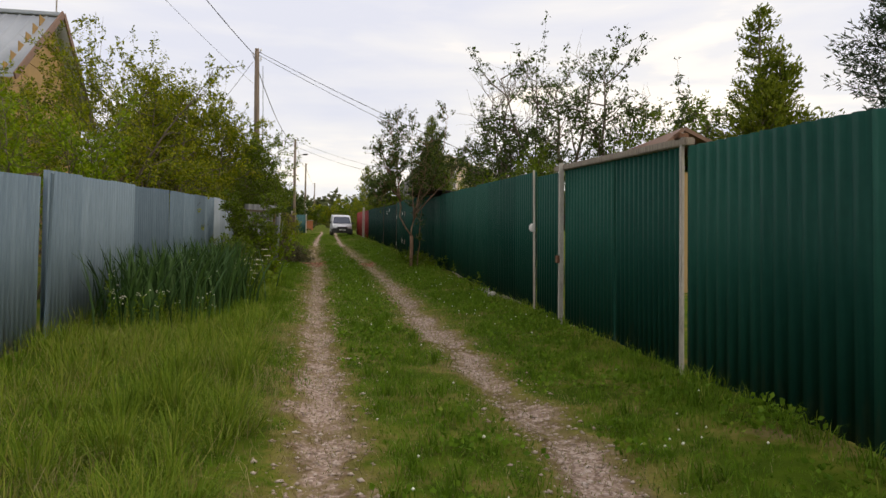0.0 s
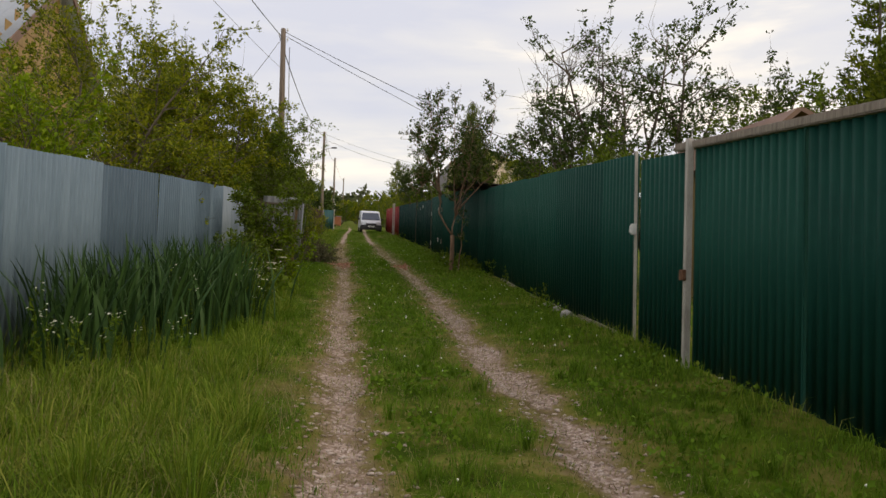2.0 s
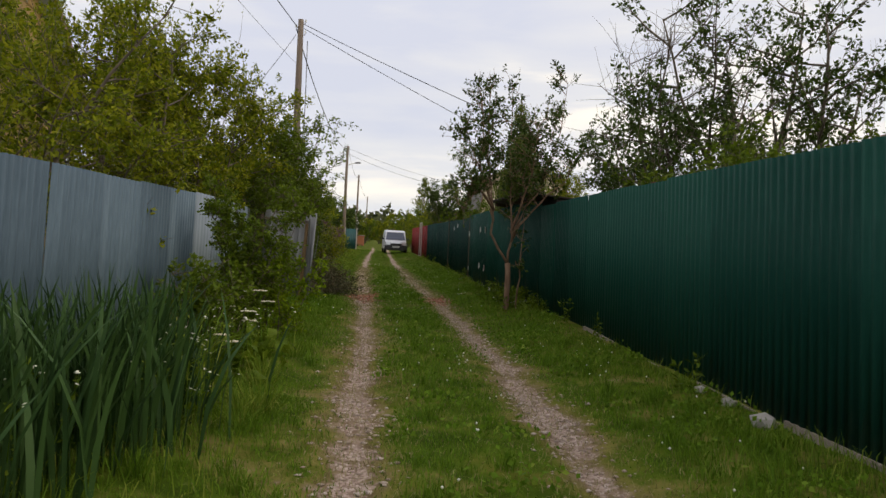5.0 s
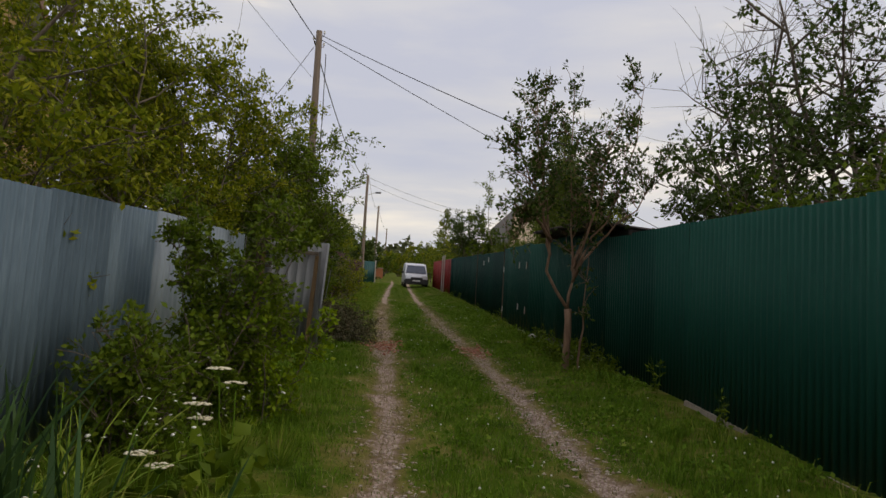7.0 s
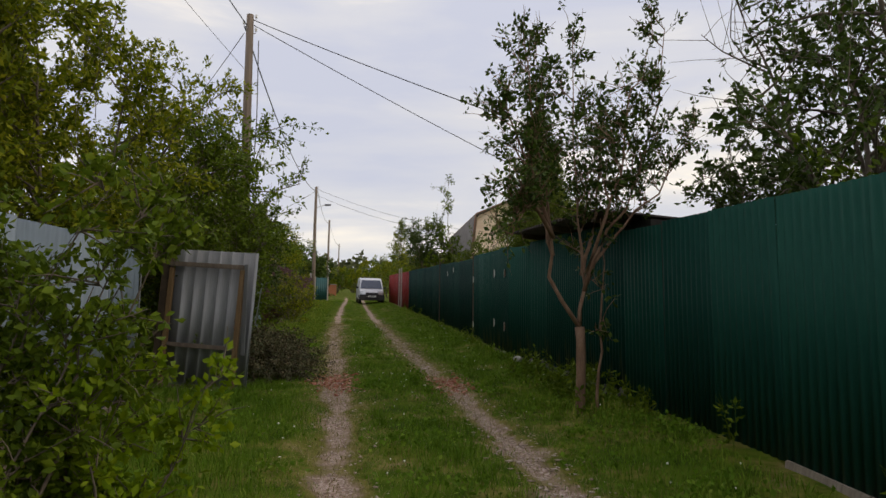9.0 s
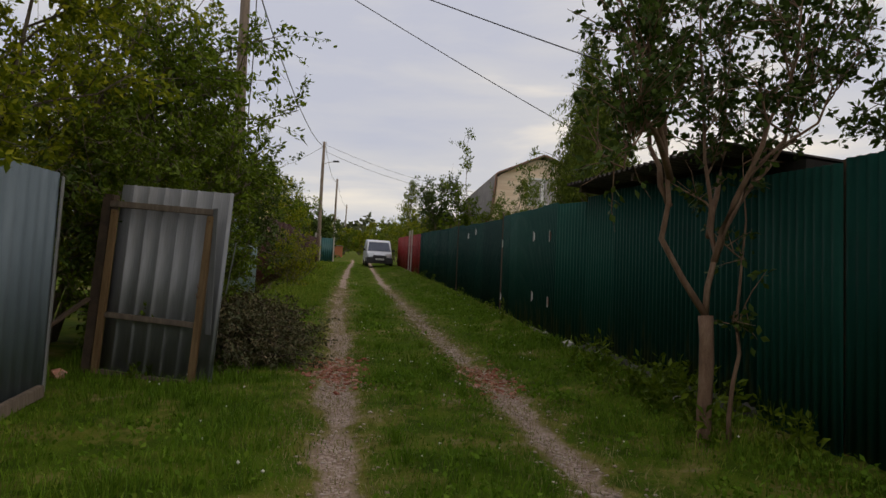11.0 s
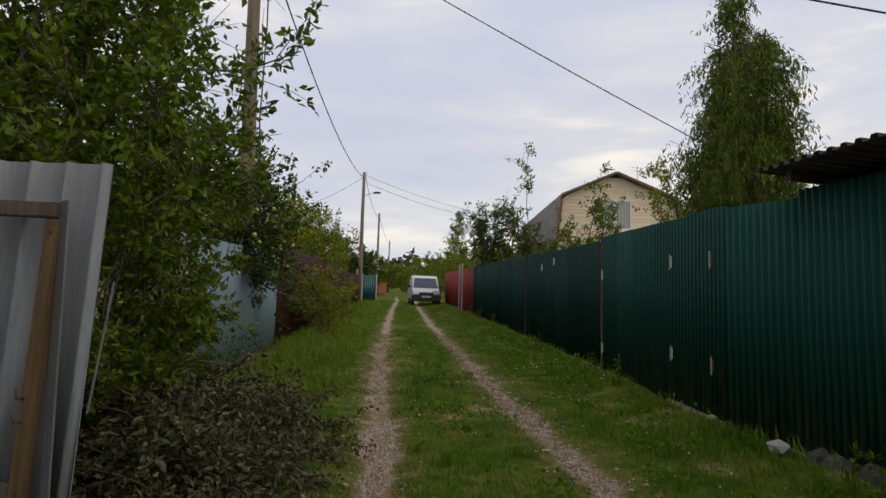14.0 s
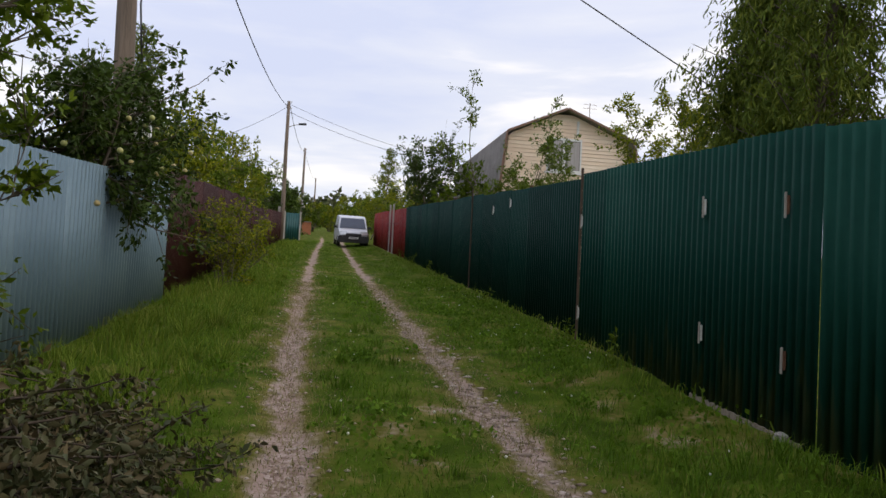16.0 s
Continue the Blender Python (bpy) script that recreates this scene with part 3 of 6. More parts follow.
def build_ground():
    xs = np.concatenate([-np.geomspace(2500, 6, 22), np.arange(-5, -3, 0.4), np.arange(-3, 3.6, 0.10), np.arange(3.8, 6, 0.5), np.geomspace(6.5, 2500, 22)])
    ys = np.concatenate([-np.geomspace(2500, 12, 16), np.arange(-11, 1, 0.6), np.arange(1, 42, 0.15), np.arange(42, 82, 0.35), np.geomspace(83, 3500, 40)])
    X, Y = np.meshgrid(xs, ys)
    Z = land(X, Y)
    v = np.stack([X, Y, Z], -1).reshape(-1, 3)
    nx, ny = len(xs), len(ys)
    i = (np.arange(ny - 1)[:, None] * nx + np.arange(nx - 1)[None, :]).ravel()
    q = np.stack([i, i + 1, i + nx + 1, i + nx], -1)
    me = np_mesh("ground", v, np.concatenate([q[:, [0, 1, 2]], q[:, [0, 2, 3]]]), True)
    x, y = v[:, 0], v[:, 1]
    wl = np.interp(y, [0, 10, 20, 40], [0.27, 0.23, 0.15, 0.14]) * (1 + 0.25 * np.sin(0.9 * y) * np.sin(2.3 * y))
    wear = np.maximum(np.exp(-((x - rut_left(y)) / wl) ** 2), np.exp(-((x - rut_right(y)) / (wl * 0.95)) ** 2)) * np.clip((95 - y) / 10, 0, 1) * np.clip((y + 11) / 5, 0, 1)
    me.attributes.new("dust", "FLOAT", "POINT").data.foreach_set("value", np.interp(y, [16, 24], [0.0, 1.0]).astype(np.float32))
    me.attributes.new("wear", "FLOAT", "POINT").data.foreach_set("value", wear.astype(np.float32))
    tagged(part("ground", me, ground_material()), "grassy ground with two worn gravel wheel tracks", "ground", kind="structure")


build_ground()


# ---- fences ----
def sheet_mesh(w, h, pitch=0.115, depth=0.02, side=-1, slope=S, thick=0.004, wide=0.5):
    """A profiled sheet standing on its lower edge, w along +Y, ribs towards side, its ends cut to the slope."""
    ys, xs = [], []
    n = max(1, round(w / pitch))
    p = w / n
    for i in range(n):
        for f, d in ((0.0, 0), ((1 - wide) - 0.08, 0), ((1 - wide) + 0.08, 1), (0.92, 1)):
            ys.append((i + f) * p)
            xs.append(d * depth * side)
    ys.append(w)
    xs.append(0)
    ys, xs = np.array(ys), np.array(xs)
    k = len(ys)
    lo = np.stack([xs, ys, slope * ys], -1)
    hi = lo + np.array([0, 0, h])
    back = np.array([-side * thick, 0, 0])
    v = np.concatenate([lo, hi, lo + back, hi + back])
    i = np.arange(k - 1)
    q = [np.stack([i, i + 1, k + i + 1, k + i], -1), np.stack([2 * k + i, 3 * k + i, 3 * k + i + 1, 2 * k + i + 1], -1),
         np.stack([k + i, k + i + 1, 3 * k + i + 1, 3 * k + i], -1), np.stack([i, 2 * k + i, 2 * k + i + 1, i + 1], -1)]
    e = np.array([[0, k, 3 * k, 2 * k], [k - 1, 3 * k - 1, 4 * k - 1, 2 * k - 1]])
    e[1] = [k - 1, 2 * k - 1, 4 * k - 1, 3 * k - 1]
    q = np.concatenate(q + [e])
    return np_mesh("sheet", v, np.concatenate([q[:, [0, 1, 2]], q[:, [0, 2, 3]]]))


def run_of_sheets(owner, line, y0, y1, w, h, mat_sheet, side, bottom=0.1, pitch=0.115, depth=0.02, name="panel", jitter=0.012, seed=1, wide=0.5):
    """Sheets side by side along a line of the plan, each a piece of its own under the fence."""
    rng = random.Random(seed)
    n = max(1, round((y1 - y0) / w))
    w = (y1 - y0) / n
    me = sheet_mesh(w + 0.012, h, pitch, depth, side, wide=wide)
    me.materials.append(mat_sheet)
    for i in range(n):
        ya, yb = y0 + i * w, y0 + (i + 1) * w
        xa, xb = float(np.interp(ya, *line)), float(np.interp(yb, *line))
        turn = math.degrees(math.atan2(-(xb - xa), yb - ya))
        part(name, me, None, owner, m=pose(xa + rng.uniform(-1, 1) * 0.004 + (i % 2) * 0.005 * side, ya, float(base_z(ya)) + bottom + rng.uniform(-1, 1) * jitter, rng.uniform(-1, 1) * 0.35, rng.uniform(-1, 1) * 0.4, turn + rng.uniform(-1, 1) * 0.35))


R_LINE = ([-8, 12.6, 20.4, 25.7, 26.6, 28.2, 31.4, 38, 51.4, 72], [3.2, 3.2, 3.42, 3.32, 3.16, 3.2, 3.32, 3.36, 3.42, 3.52])
L_LINE = ([-8, 5, 8, 12, 17.2, 22, 34, 72, 110], [-3.1, -3.0, -2.86, -2.66, -2.42, -2.52, -2.42, -2.45, -2.6])


def post_mesh(w, d, h):
    return as_mesh("post", box(-w / 2, -d / 2, 0, w / 2, d / 2, h, 0.006))


def square_post(owner, x, y, w, h, material, label="", bottom=-0.3, lean=0.0, name="post"):
    return part(name, post_mesh(w, w, h - bottom), material, owner, label, pose(x, y, gz(x, y) + bottom, lean, 0, 0))


# green fence beside the gate
gf = thing("green_fence", pose(0, 0, 0), "dark green profiled metal sheet fence beside the grassy lane", "fence")
run_of_sheets(gf, R_LINE, -6.0, 5.9, 1.08, 2.0, M_green, -1, 0.12, 0.15, 0.024, seed=2)
run_of_sheets(gf, R_LINE, 10.46, 20.3, 1.08, 2.06, M_green, -1, 0.14, 0.11, 0.016, seed=3)
run_of_sheets(gf, R_LINE, 20.34, 21.36, 1.02, 2.08, M_green, -1, 0.10, 0.10, 0.02, seed=4)
run_of_sheets(gf, R_LINE, 21.38, 25.6, 1.05, 2.2, M_green_old, -1, 0.08, 0.10, 0.024, seed=10)
run_of_sheets(gf, R_LINE, 25.62, 26.6, 0.98, 2.1, M_green_old, -1, 0.10, 0.10, 0.024, seed=17)
run_of_sheets(gf, R_LINE, 26.64, 29.6, 0.99, 2.12, M_green_old, -1, 0.12, 0.10, 0.026, seed=5)
run_of_sheets(gf, R_LINE, 29.62, 31.25, 0.82, 2.10, M_green, -1, 0.13, 0.10, 0.024, seed=6)
run_of_sheets(gf, R_LINE, 31.38, 37.3, 1.18, 2.04, M_green_dark, -1, 0.14, 0.10, 0.02, seed=7)
run_of_sheets(gf, R_LINE, 37.34, 51.3, 1.16, 2.08, M_green_dark, -1, 0.12, 0.11, 0.02, seed=8)
for yy in (31.3, 38.3):
    square_post(gf, float(np.interp(yy, *R_LINE)) - 0.035, yy, 0.03, 2.2, M_wood_dark, "dark weathered fence post")
for yy in (-5, -2.5, 0.0, 2.5, 13, 15.5, 18, 20.4, 23, 25.6, 34, 41, 44, 47, 50):
    square_post(gf, float(np.interp(yy, *R_LINE)) + 0.07, yy, 0.05, 2.1, M_rust, "rusty steel post behind the sheets")

# hinge plates and pale patches riveted on the sheets
for yy, hh in ((28.06, 0.68), (28.06, 1.73), (26.93, 0.66), (26.93, 1.72), (31.24, 0.46), (31.24, 1.62), (34.9, 1.95), (36.2, 1.85)):
    xx = float(np.interp(yy, *R_LINE)) - 0.034
    hp = part("hinge_plate", box(-0.006, -0.014, -0.065, 0.006, 0.014, 0.065, 0.003), M_white if yy != 26.93 else M_rust, gf, "pale worn hinge plate" if yy != 26.93 else "rusty hinge plate", pose(xx, yy, float(base_z(yy)) + hh))
    part("pin", box(-0.012, -0.008, -0.09, 0.002, 0.008, 0.09, 0.003), M_post, hp, m=pose(-0.006, 0.012, 0))

# double gate and wicket in the green fence
gate = thing("green_double_gate", pose(3.2, 6.0, float(base_z(6.0))), "closed dark green sheet metal double gate between pale posts", "gate")
for ya, yb, nm in ((0.03, 1.46, "gate_leaf"), (1.49, 3.12, "gate_leaf")):
    me = sheet_mesh(yb - ya, 2.0, 0.11, 0.02, -1)
    leaf_ob = part(nm, me, M_green, gate, m=pose(0.0, ya, 0.13 + S * ya))
    part("edge_strip", box(-0.026, -0.012, 0.0, 0.004, 0.012, 2.0, 0.003), M_green, leaf_ob, m=pose(0, 0.0, 0))
part("post", post_mesh(0.036, 0.036, 2.25), M_post, gate, "pale paint-splashed steel post", pose(-0.04, -0.03, 0.0, 0, 0.3, 0))
part("post", post_mesh(0.06, 0.06, 2.17), M_post, gate, "pale square steel post", pose(-0.06, 3.16, 0.05 + S * 3.2, 0.4, 0, 0))
part("lintel", as_mesh("lintel", box(-0.05, -0.12, 0, 0.05, 3.5, 0.07, 0.01)), M_wood_old, gate, "weathered timber beam over the gate", pose(0.0, 0.0, 2.135, math.degrees(math.atan(S)), 0, 0))
part("bracket", box(-0.05, -0.05, 0, 0.05, 0.06, 0.05, 0.008), M_rust, gate, "", pose(-0.02, 0.0, 2.20))
part("latch", box(-0.03, -0.04, -0.05, 0.01, 0.03, 0.05, 0.005), M_rust, gate, "", pose(-0.1, 3.15, 0.95 + S * 3.2))
wk = thing("green_wicket_gate", pose(3.2, 9.2, float(base_z(9.2))), "closed narrow dark green sheet metal wicket gate", "gate")
part("gate_leaf", sheet_mesh(1.14, 2.02, 0.11, 0.018, -1), M_green, wk, m=pose(0, 0.03, 0.1))
part("post", post_mesh(0.03, 0.03, 2.2), M_post, wk, "pale thin steel post", pose(-0.04, 1.21, 0.02 + S * 1.18, 0, -0.4, 0))
lk = part("lock", box(-0.03, -0.035, -0.06, 0.02, 0.035, 0.06, 0.008), M_white, wk, "pale lock box", pose(-0.075, 1.20, 1.36 + S * 1.16))
part("handle", box(-0.05, -0.008, -0.04, -0.03, 0.008, 0.04, 0.004), M_white, lk)

# low board along the foot of the fence, and loose blocks
def stone_mesh(seed, sx, sy, sz, cuts=1):
    rng = random.Random(seed)
    bm = bmesh.new()
    bmesh.ops.create_icosphere(bm, subdivisions=cuts, radius=1.0)
    for v in bm.verts:
        k = rng.uniform(0.75, 1.2)
        v.co = Vector((v.co.x * sx * k, v.co.y * sy * k, v.co.z * sz * rng.uniform(0.8, 1.1)))
    return as_mesh("stone", bm)


for k, yy in enumerate((10.9, 12.45, 14.2, 16.6, 23.4, 25.2, 26.75)):
    xx = float(np.interp(yy + 0.7, *R_LINE)) - 0.055
    part("foot_board", as_mesh("foot_board", box(-0.018, 0, 0, 0.018, 1.5, 0.10, 0.006)), M_wood_old, gf, "weathered grey board along the fence foot", pose(xx, yy, gz(xx, yy) - 0.075 - 0.015 * (k % 3), math.degrees(math.atan(S)) + (k % 2) * 0.8, 3 + k, -1.2))
for k, (xx, yy, s) in enumerate(((3.0, 12.35, 0.10), (3.05, 13.0, 0.07), (3.05, 13.5, 0.06), (3.08, 25.62, 0.10), (2.98, 21.9, 0.07), (3.1, 26.9, 0.06), (3.06, 36.0, 0.07))):
    tagged(part("concrete_block", stone_mesh(k, s, s * 1.2, s * 0.75), M_concrete, m=pose(xx, yy, gz(xx, yy) + s * 0.45)), "broken pale concrete lump at the fence foot", "stone", "blocks at the fence foot")

# rubble footing under the stained sheets
rng_f = random.Random(31)
foot_shapes = [stone_mesh(50 + k, 0.13, 0.17, 0.10) for k in range(6)]
for me in foot_shapes:
    me.materials.append(M_footing)
yy = 21.5
while yy < 25.5:
    xx = float(np.interp(yy, *R_LINE)) - rng_f.uniform(0.0, 0.06)
    part("footing_stone", rng_f.choice(foot_shapes), None, gf, m=pose(xx, yy, gz(xx, yy) - 0.02 + rng_f.uniform(-0.02, 0.03), rng_f.uniform(-15, 15), rng_f.uniform(-15, 15), rng_f.uniform(-25, 25)))
    yy += rng_f.uniform(0.12, 0.2)

# red fence
rf = thing("red_fence", pose(0, 0, 0), "dark red profiled metal sheet fence with pale posts", "fence")
run_of_sheets(rf, R_LINE, 51.45, 70, 1.1, 2.05, M_red, -1, 0.14, 0.14, 0.025, seed=9)
for yy in (56.6, 58.3):
    square_post(rf, float(np.interp(yy, *R_LINE)) - 0.05, yy, 0.08, 2.35, M_post, "pale post with a cap")
    part("rail", box(-0.02, -2.4, -0.03, 0.02, 2.4, 0.03, 0.004), M_red, rf, m=pose(float(np.interp(yy, *R_LINE)) - 0.04, yy, float(base_z(yy)) + 1.55, 4.3, 0, 0))

# galvanised fence
zf = thing("galvanised_fence", pose(0, 0, 0), "blue-grey galvanised corrugated sheet fence with dents", "fence")
run_of_sheets(zf, L_LINE, -6.0, 8.02, 1.05, 1.74, M_zinc, 1, 0.04, 0.10, 0.014, seed=11)
run_of_sheets(zf, L_LINE, 8.16, 17.25, 1.03, 1.84, M_zinc, 1, 0.02, 0.10, 0.016, seed=12, jitter=0.02)
run_of_sheets(zf, L_LINE, 17.29, 22.12, 1.2, 1.90, M_zinc_pale, 1, -0.03, 0.20, 0.007, seed=13)
part("cover_strip", box(-0.006, -0.045, 0, 0.006, 0.045, 1.78, 0.003), M_zinc, zf, "bent galvanised strip beside a gap", pose(-2.81, 8.17, float(base_z(8.1)) + 0.05, 0.9, 1.2, 4))
part("bent_edge", box(-0.006, -0.05, 0, 0.006, 0.05, 1.86, 0.003), M_zinc_gate, zf, "curled sheet edge", pose(-2.515, 22.155, float(base_z(22)) - 0.02, 0.0, 0.3, 12))
for yy in (8.09, 12.6, 17.2, 19.45, 22.0, 2.0, -3.0):
    square_post(zf, float(np.interp(yy, *L_LINE)) - 0.09, yy, 0.09, 1.75, M_wood_dark, "dark timber post behind the sheets")

# open wicket leaf
ow = thing("open_gate_leaf", pose(-2.45, 23.2, float(base_z(23.15)), -3.5, 0.6, -108.5), "sagging open galvanised sheet gate leaf on a worn timber frame", "gate")
part("sheet", sheet_mesh(1.2, 1.93, 0.168, 0.035, 1, 0.0, wide=0.24), M_zinc_gate, ow, "streaked galvanised sheet", pose(0.0, 0.04, -0.07))
part("fold", box(-0.004, -0.09, 0.55, 0.004, 0.0, 1.75, 0.002), M_zinc_gate, ow, "torn bent sheet edge", pose(0.045, 1.235, -0.05, 1.5, 3, -28))
part("fold", box(-0.003, -0.05, 0.95, 0.003, 0.0, 1.45, 0.002), M_zinc_gate, ow, "torn bent sheet edge", pose(0.06, 1.235, -0.05, -2, -4, -55))
for y0, z0, z1 in ((0.0, -0.01, 1.60), (1.03, -0.03, 1.62)):
    part("stile", as_mesh("stile", box(0.039, y0, z0, 0.085, y0 + 0.068, z1, 0.006)), M_wood_warm, ow, "orange-brown timber stile")
part("rail", as_mesh("rail", box(0.042, -0.01, 1.625, 0.098, 1.085, 1.685, 0.006)), M_pole, ow, "weathered brown timber rail")
part("rail", as_mesh("rail", box(0.039, 0.07, 0.545, 0.08, 1.028, 0.60, 0.006)), M_pole, ow, "weathered brown timber rail")
part("rail", as_mesh("rail", box(0.039, 0.07, -0.02, 0.08, 1.028, 0.045, 0.006)), M_pole, ow, "weathered brown timber rail")
for z0 in (0.84, 0.93):
    part("latch_hook", np_mesh("latch_hook", *tube(np.array([[0.085, 1.05, z0], [0.12, 1.05, z0], [0.12, 1.04, z0 + 0.035]]), [0.005] * 3, 5)), M_rust, ow)
for yy, zz in ((0.03, 0.57), (0.03, 1.56), (1.06, 0.57), (1.06, 1.56), (1.06, 0.03)):
    part("nail", box(0.0855, yy, zz, 0.09, yy + 0.014, zz + 0.014, 0.002), M_rust, ow)
part("hinge_post", as_mesh("hinge_post", box(-0.06, -0.13, -0.4, 0.06, -0.012, 1.75, 0.01)), M_wood_dark, ow, "dark timber hinge post")
tagged(part("plank", as_mesh("plank", box(-0.03, -0.6, -0.015, 0.03, 0.6, 0.015, 0.004)), M_wood_dark, m=pose(-2.85, 22.75, gz(-2.85, 22.7) + 0.38, 36, 0, -40)), "leaning weathered plank behind the open gate", "plank")

# boards and broken bricks at the foot of the last sheet
for k, (y0, y1) in enumerate(((18.1, 20.0), (20.1, 22.0))):
    xx = float(np.interp((y0 + y1) / 2, *L_LINE)) + 0.1
    tagged(part("timber_board", as_mesh("timber_board", box(-0.03, 0, -0.05, 0.03, y1 - y0, 0.05, 0.008)), M_pole, m=pose(xx, y0, gz(xx, y0) + 0.03, math.degrees(math.atan(S)), 6 - 9 * k, -1.0 + 3 * k)), "weathered grey board along the sheet fence foot", "board", "boards at the fence foot")
for k, (xx, yy, s) in enumerate(((-2.78, 22.55, 0.12), (-2.62, 22.75, 0.10), (-2.95, 22.7, 0.09), (-2.72, 22.9, 0.07))):
    tagged(part("broken_brick", stone_mesh(70 + k, s, s * 0.7, s * 0.6), M_brick, m=pose(xx, yy, gz(xx, yy) + s * 0.35, 8 * k, 5, 40 * k)), "broken red-brown brick behind the open gate", "brick", "bricks behind the gate")

# blue, brown and teal fences
bf = thing("blue_fence", pose(0, 0, 0), "pale blue profiled metal sheet fence", "fence")
run_of_sheets(bf, L_LINE, 26.6, 34.6, 1.12, 1.86, M_blue, 1, 0.02, 0.115, 0.018, seed=14)
bw = thing("brown_fence", pose(0, 0, 0), "dark brown profiled metal sheet fence", "fence")
run_of_sheets(bw, L_LINE, 34.66, 50.0, 1.1, 2.05, M_brown, 1, 0.02, 0.11, 0.016, seed=15)
run_of_sheets(bw, L_LINE, 50.05, 71.0, 1.15, 1.85, M_brown, 1, 0.0, 0.14, 0.02, seed=16)
for yy in (34.63, 42, 50.02, 60, 70.9):
    square_post(bw, float(np.interp(yy, *L_LINE)) - 0.05, yy, 0.06, 1.9, M_rust)
tg = thing("teal_gate", pose(-2.42, 72.6, gz(-2.45, 72.6), 0, 0, -82), "teal painted metal gate between pale posts", "gate")
part("gate_leaf", sheet_mesh(0.92, 1.85, 0.15, 0.02, 1, 0.0), M_teal, tg, m=pose(0, 0.1, 0.05))
for yy in (0.04, 1.08):
    part("post", post_mesh(0.09, 0.09, 2.2), M_post, tg, "pale post", pose(0.03, yy, -0.2))
bp_ = thing("brick_pillar", pose(-1.45, 100.5, gz(-1.4, 100.5) - 0.1), "low orange brick pillar beside the pole", "pillar")
part("shaft", as_mesh("shaft", box(-0.5, -0.5, 0, 0.5, 0.5, 1.35, 0.02)), M_brickwall, bp_)
part("cap", as_mesh("cap", box(-0.56, -0.56, 1.35, 0.56, 0.56, 1.43, 0.02)), M_concrete, bp_)


# ---- power line ----
def power_pole(x, y, h, label, lean=0.0, lamp=False, prop=False):
    p = thing("power_pole", pose(x, y, gz(x, y) - 0.4, 0, lean, 0), label, "utility pole", "power poles")
    v, t = tube(np.array([[0, 0, 0], [0.02, 0, h * 0.3], [-0.01, 0.02, h * 0.7], [0, 0, h + 0.4]]), [0.15, 0.14, 0.12, 0.10], 10)
    part("shaft", np_mesh("shaft", v, t, True), M_pole, p)
    part("stub", box(-0.17, -0.08, 0, -0.12 + 0.1, 0.08, 2.6, 0.01), M_concrete, p, "concrete stub at the foot", pose(-0.1, 0.0, 0))
    for dz, dx in ((0.15, 0.13), (0.35, -0.13), (0.55, 0.13)):
        hk = part("hook", np_mesh("hook", *tube(np.array([[0, 0, 0], [dx * 1.2, 0, 0], [dx * 1.3, 0, 0.09]]), [0.012, 0.012, 0.012], 5)), M_rust, p, m=pose(0, 0, h + 0.4 - dz))
        bm = bmesh.new()
        bmesh.ops.create_cone(bm, cap_ends=True, segments=10, radius1=0.035, radius2=0.028, depth=0.09)
        part("insulator", bm, M_white, hk, "white insulator", pose(dx * 1.3, 0, 0.12))
    if lamp:
        part("lamp_arm", np_mesh("lamp_arm", *tube(np.array([[0, 0, 0], [0.45, -0.2, 0.15], [0.8, -0.3, 0.2]]), [0.025, 0.022, 0.02], 6)), M_post, p, m=pose(0, 0, h - 1.3))
        part("lamp_head", box(-0.08, -0.25, -0.06, 0.08, 0.25, 0.06, 0.03), M_black, p, "dark street lamp head", pose(0.95, -0.33, h - 1.08, 0, 0, 70))
    return p


POLES = ((-2.75, 33.0, 9.0), (-2.42, 69.5, 9.0), (-2.0, 99.0, 9.0), (-1.2, 150.0, 9.0))
power_pole(*POLES[0], "tall weathered timber power pole with a meter box", lean=-0.9)
power_pole(*POLES[1], "tall grey power pole with a street lamp arm", lamp=True)
power_pole(*POLES[2], "slim timber power pole beside the lane")
power_pole(*POLES[3], "far timber power pole beside the lane")
mb = thing("meter_box", pose(-2.46, 32.85, gz(-2.6, 33) + 2.35), "pale electricity meter box fixed to the pole", "meter box")
part("body", box(-0.11, -0.07, 0, 0.11, 0.07, 0.62, 0.015), M_white, mb)
part("lid", box(-0.095, -0.085, 0.3, 0.095, -0.072, 0.59, 0.006), M_post, mb)
part("strap", box(-0.16, -0.01, 0.1, -0.10, 0.01, 0.14, 0.002), M_rust, mb)
for s, (dx, h0) in enumerate(((0.12, 2.6), (0.10, 3.4))):
    sb = thing("service_box", pose(-2.0 + dx + 0.05, 98.85, gz(-2, 99) + h0), "small white box fixed to the pole", "meter box")
    part("body", box(-0.13, -0.1, 0, 0.13, 0.1, 0.6, 0.02), M_white, sb)
    part("lid", box(-0.1, -0.115, 0.1, 0.1, -0.1, 0.5, 0.004), M_post, sb)


def cable(a, b, sag, r=0.012, label="black overhead cable between power poles"):
    f = np.linspace(0, 1, 25)[:, None]
    p = np.array(a) * (1 - f) + np.array(b) * f
    p[:, 2] -= (4 * sag * f * (1 - f))[:, 0]
    v, t = tube(p, np.full(25, r), 5)
    return tagged(part("power_cable", np_mesh("power_cable", v, t, True), M_wire), label, "cable", "overhead cables")


def pole_top(i, dz=0.0, dx=0.0):
    x, y, h = POLES[i]
    return (x + dx - (0.14 if i == 0 else 0), y, gz(x, y) + h - dz)


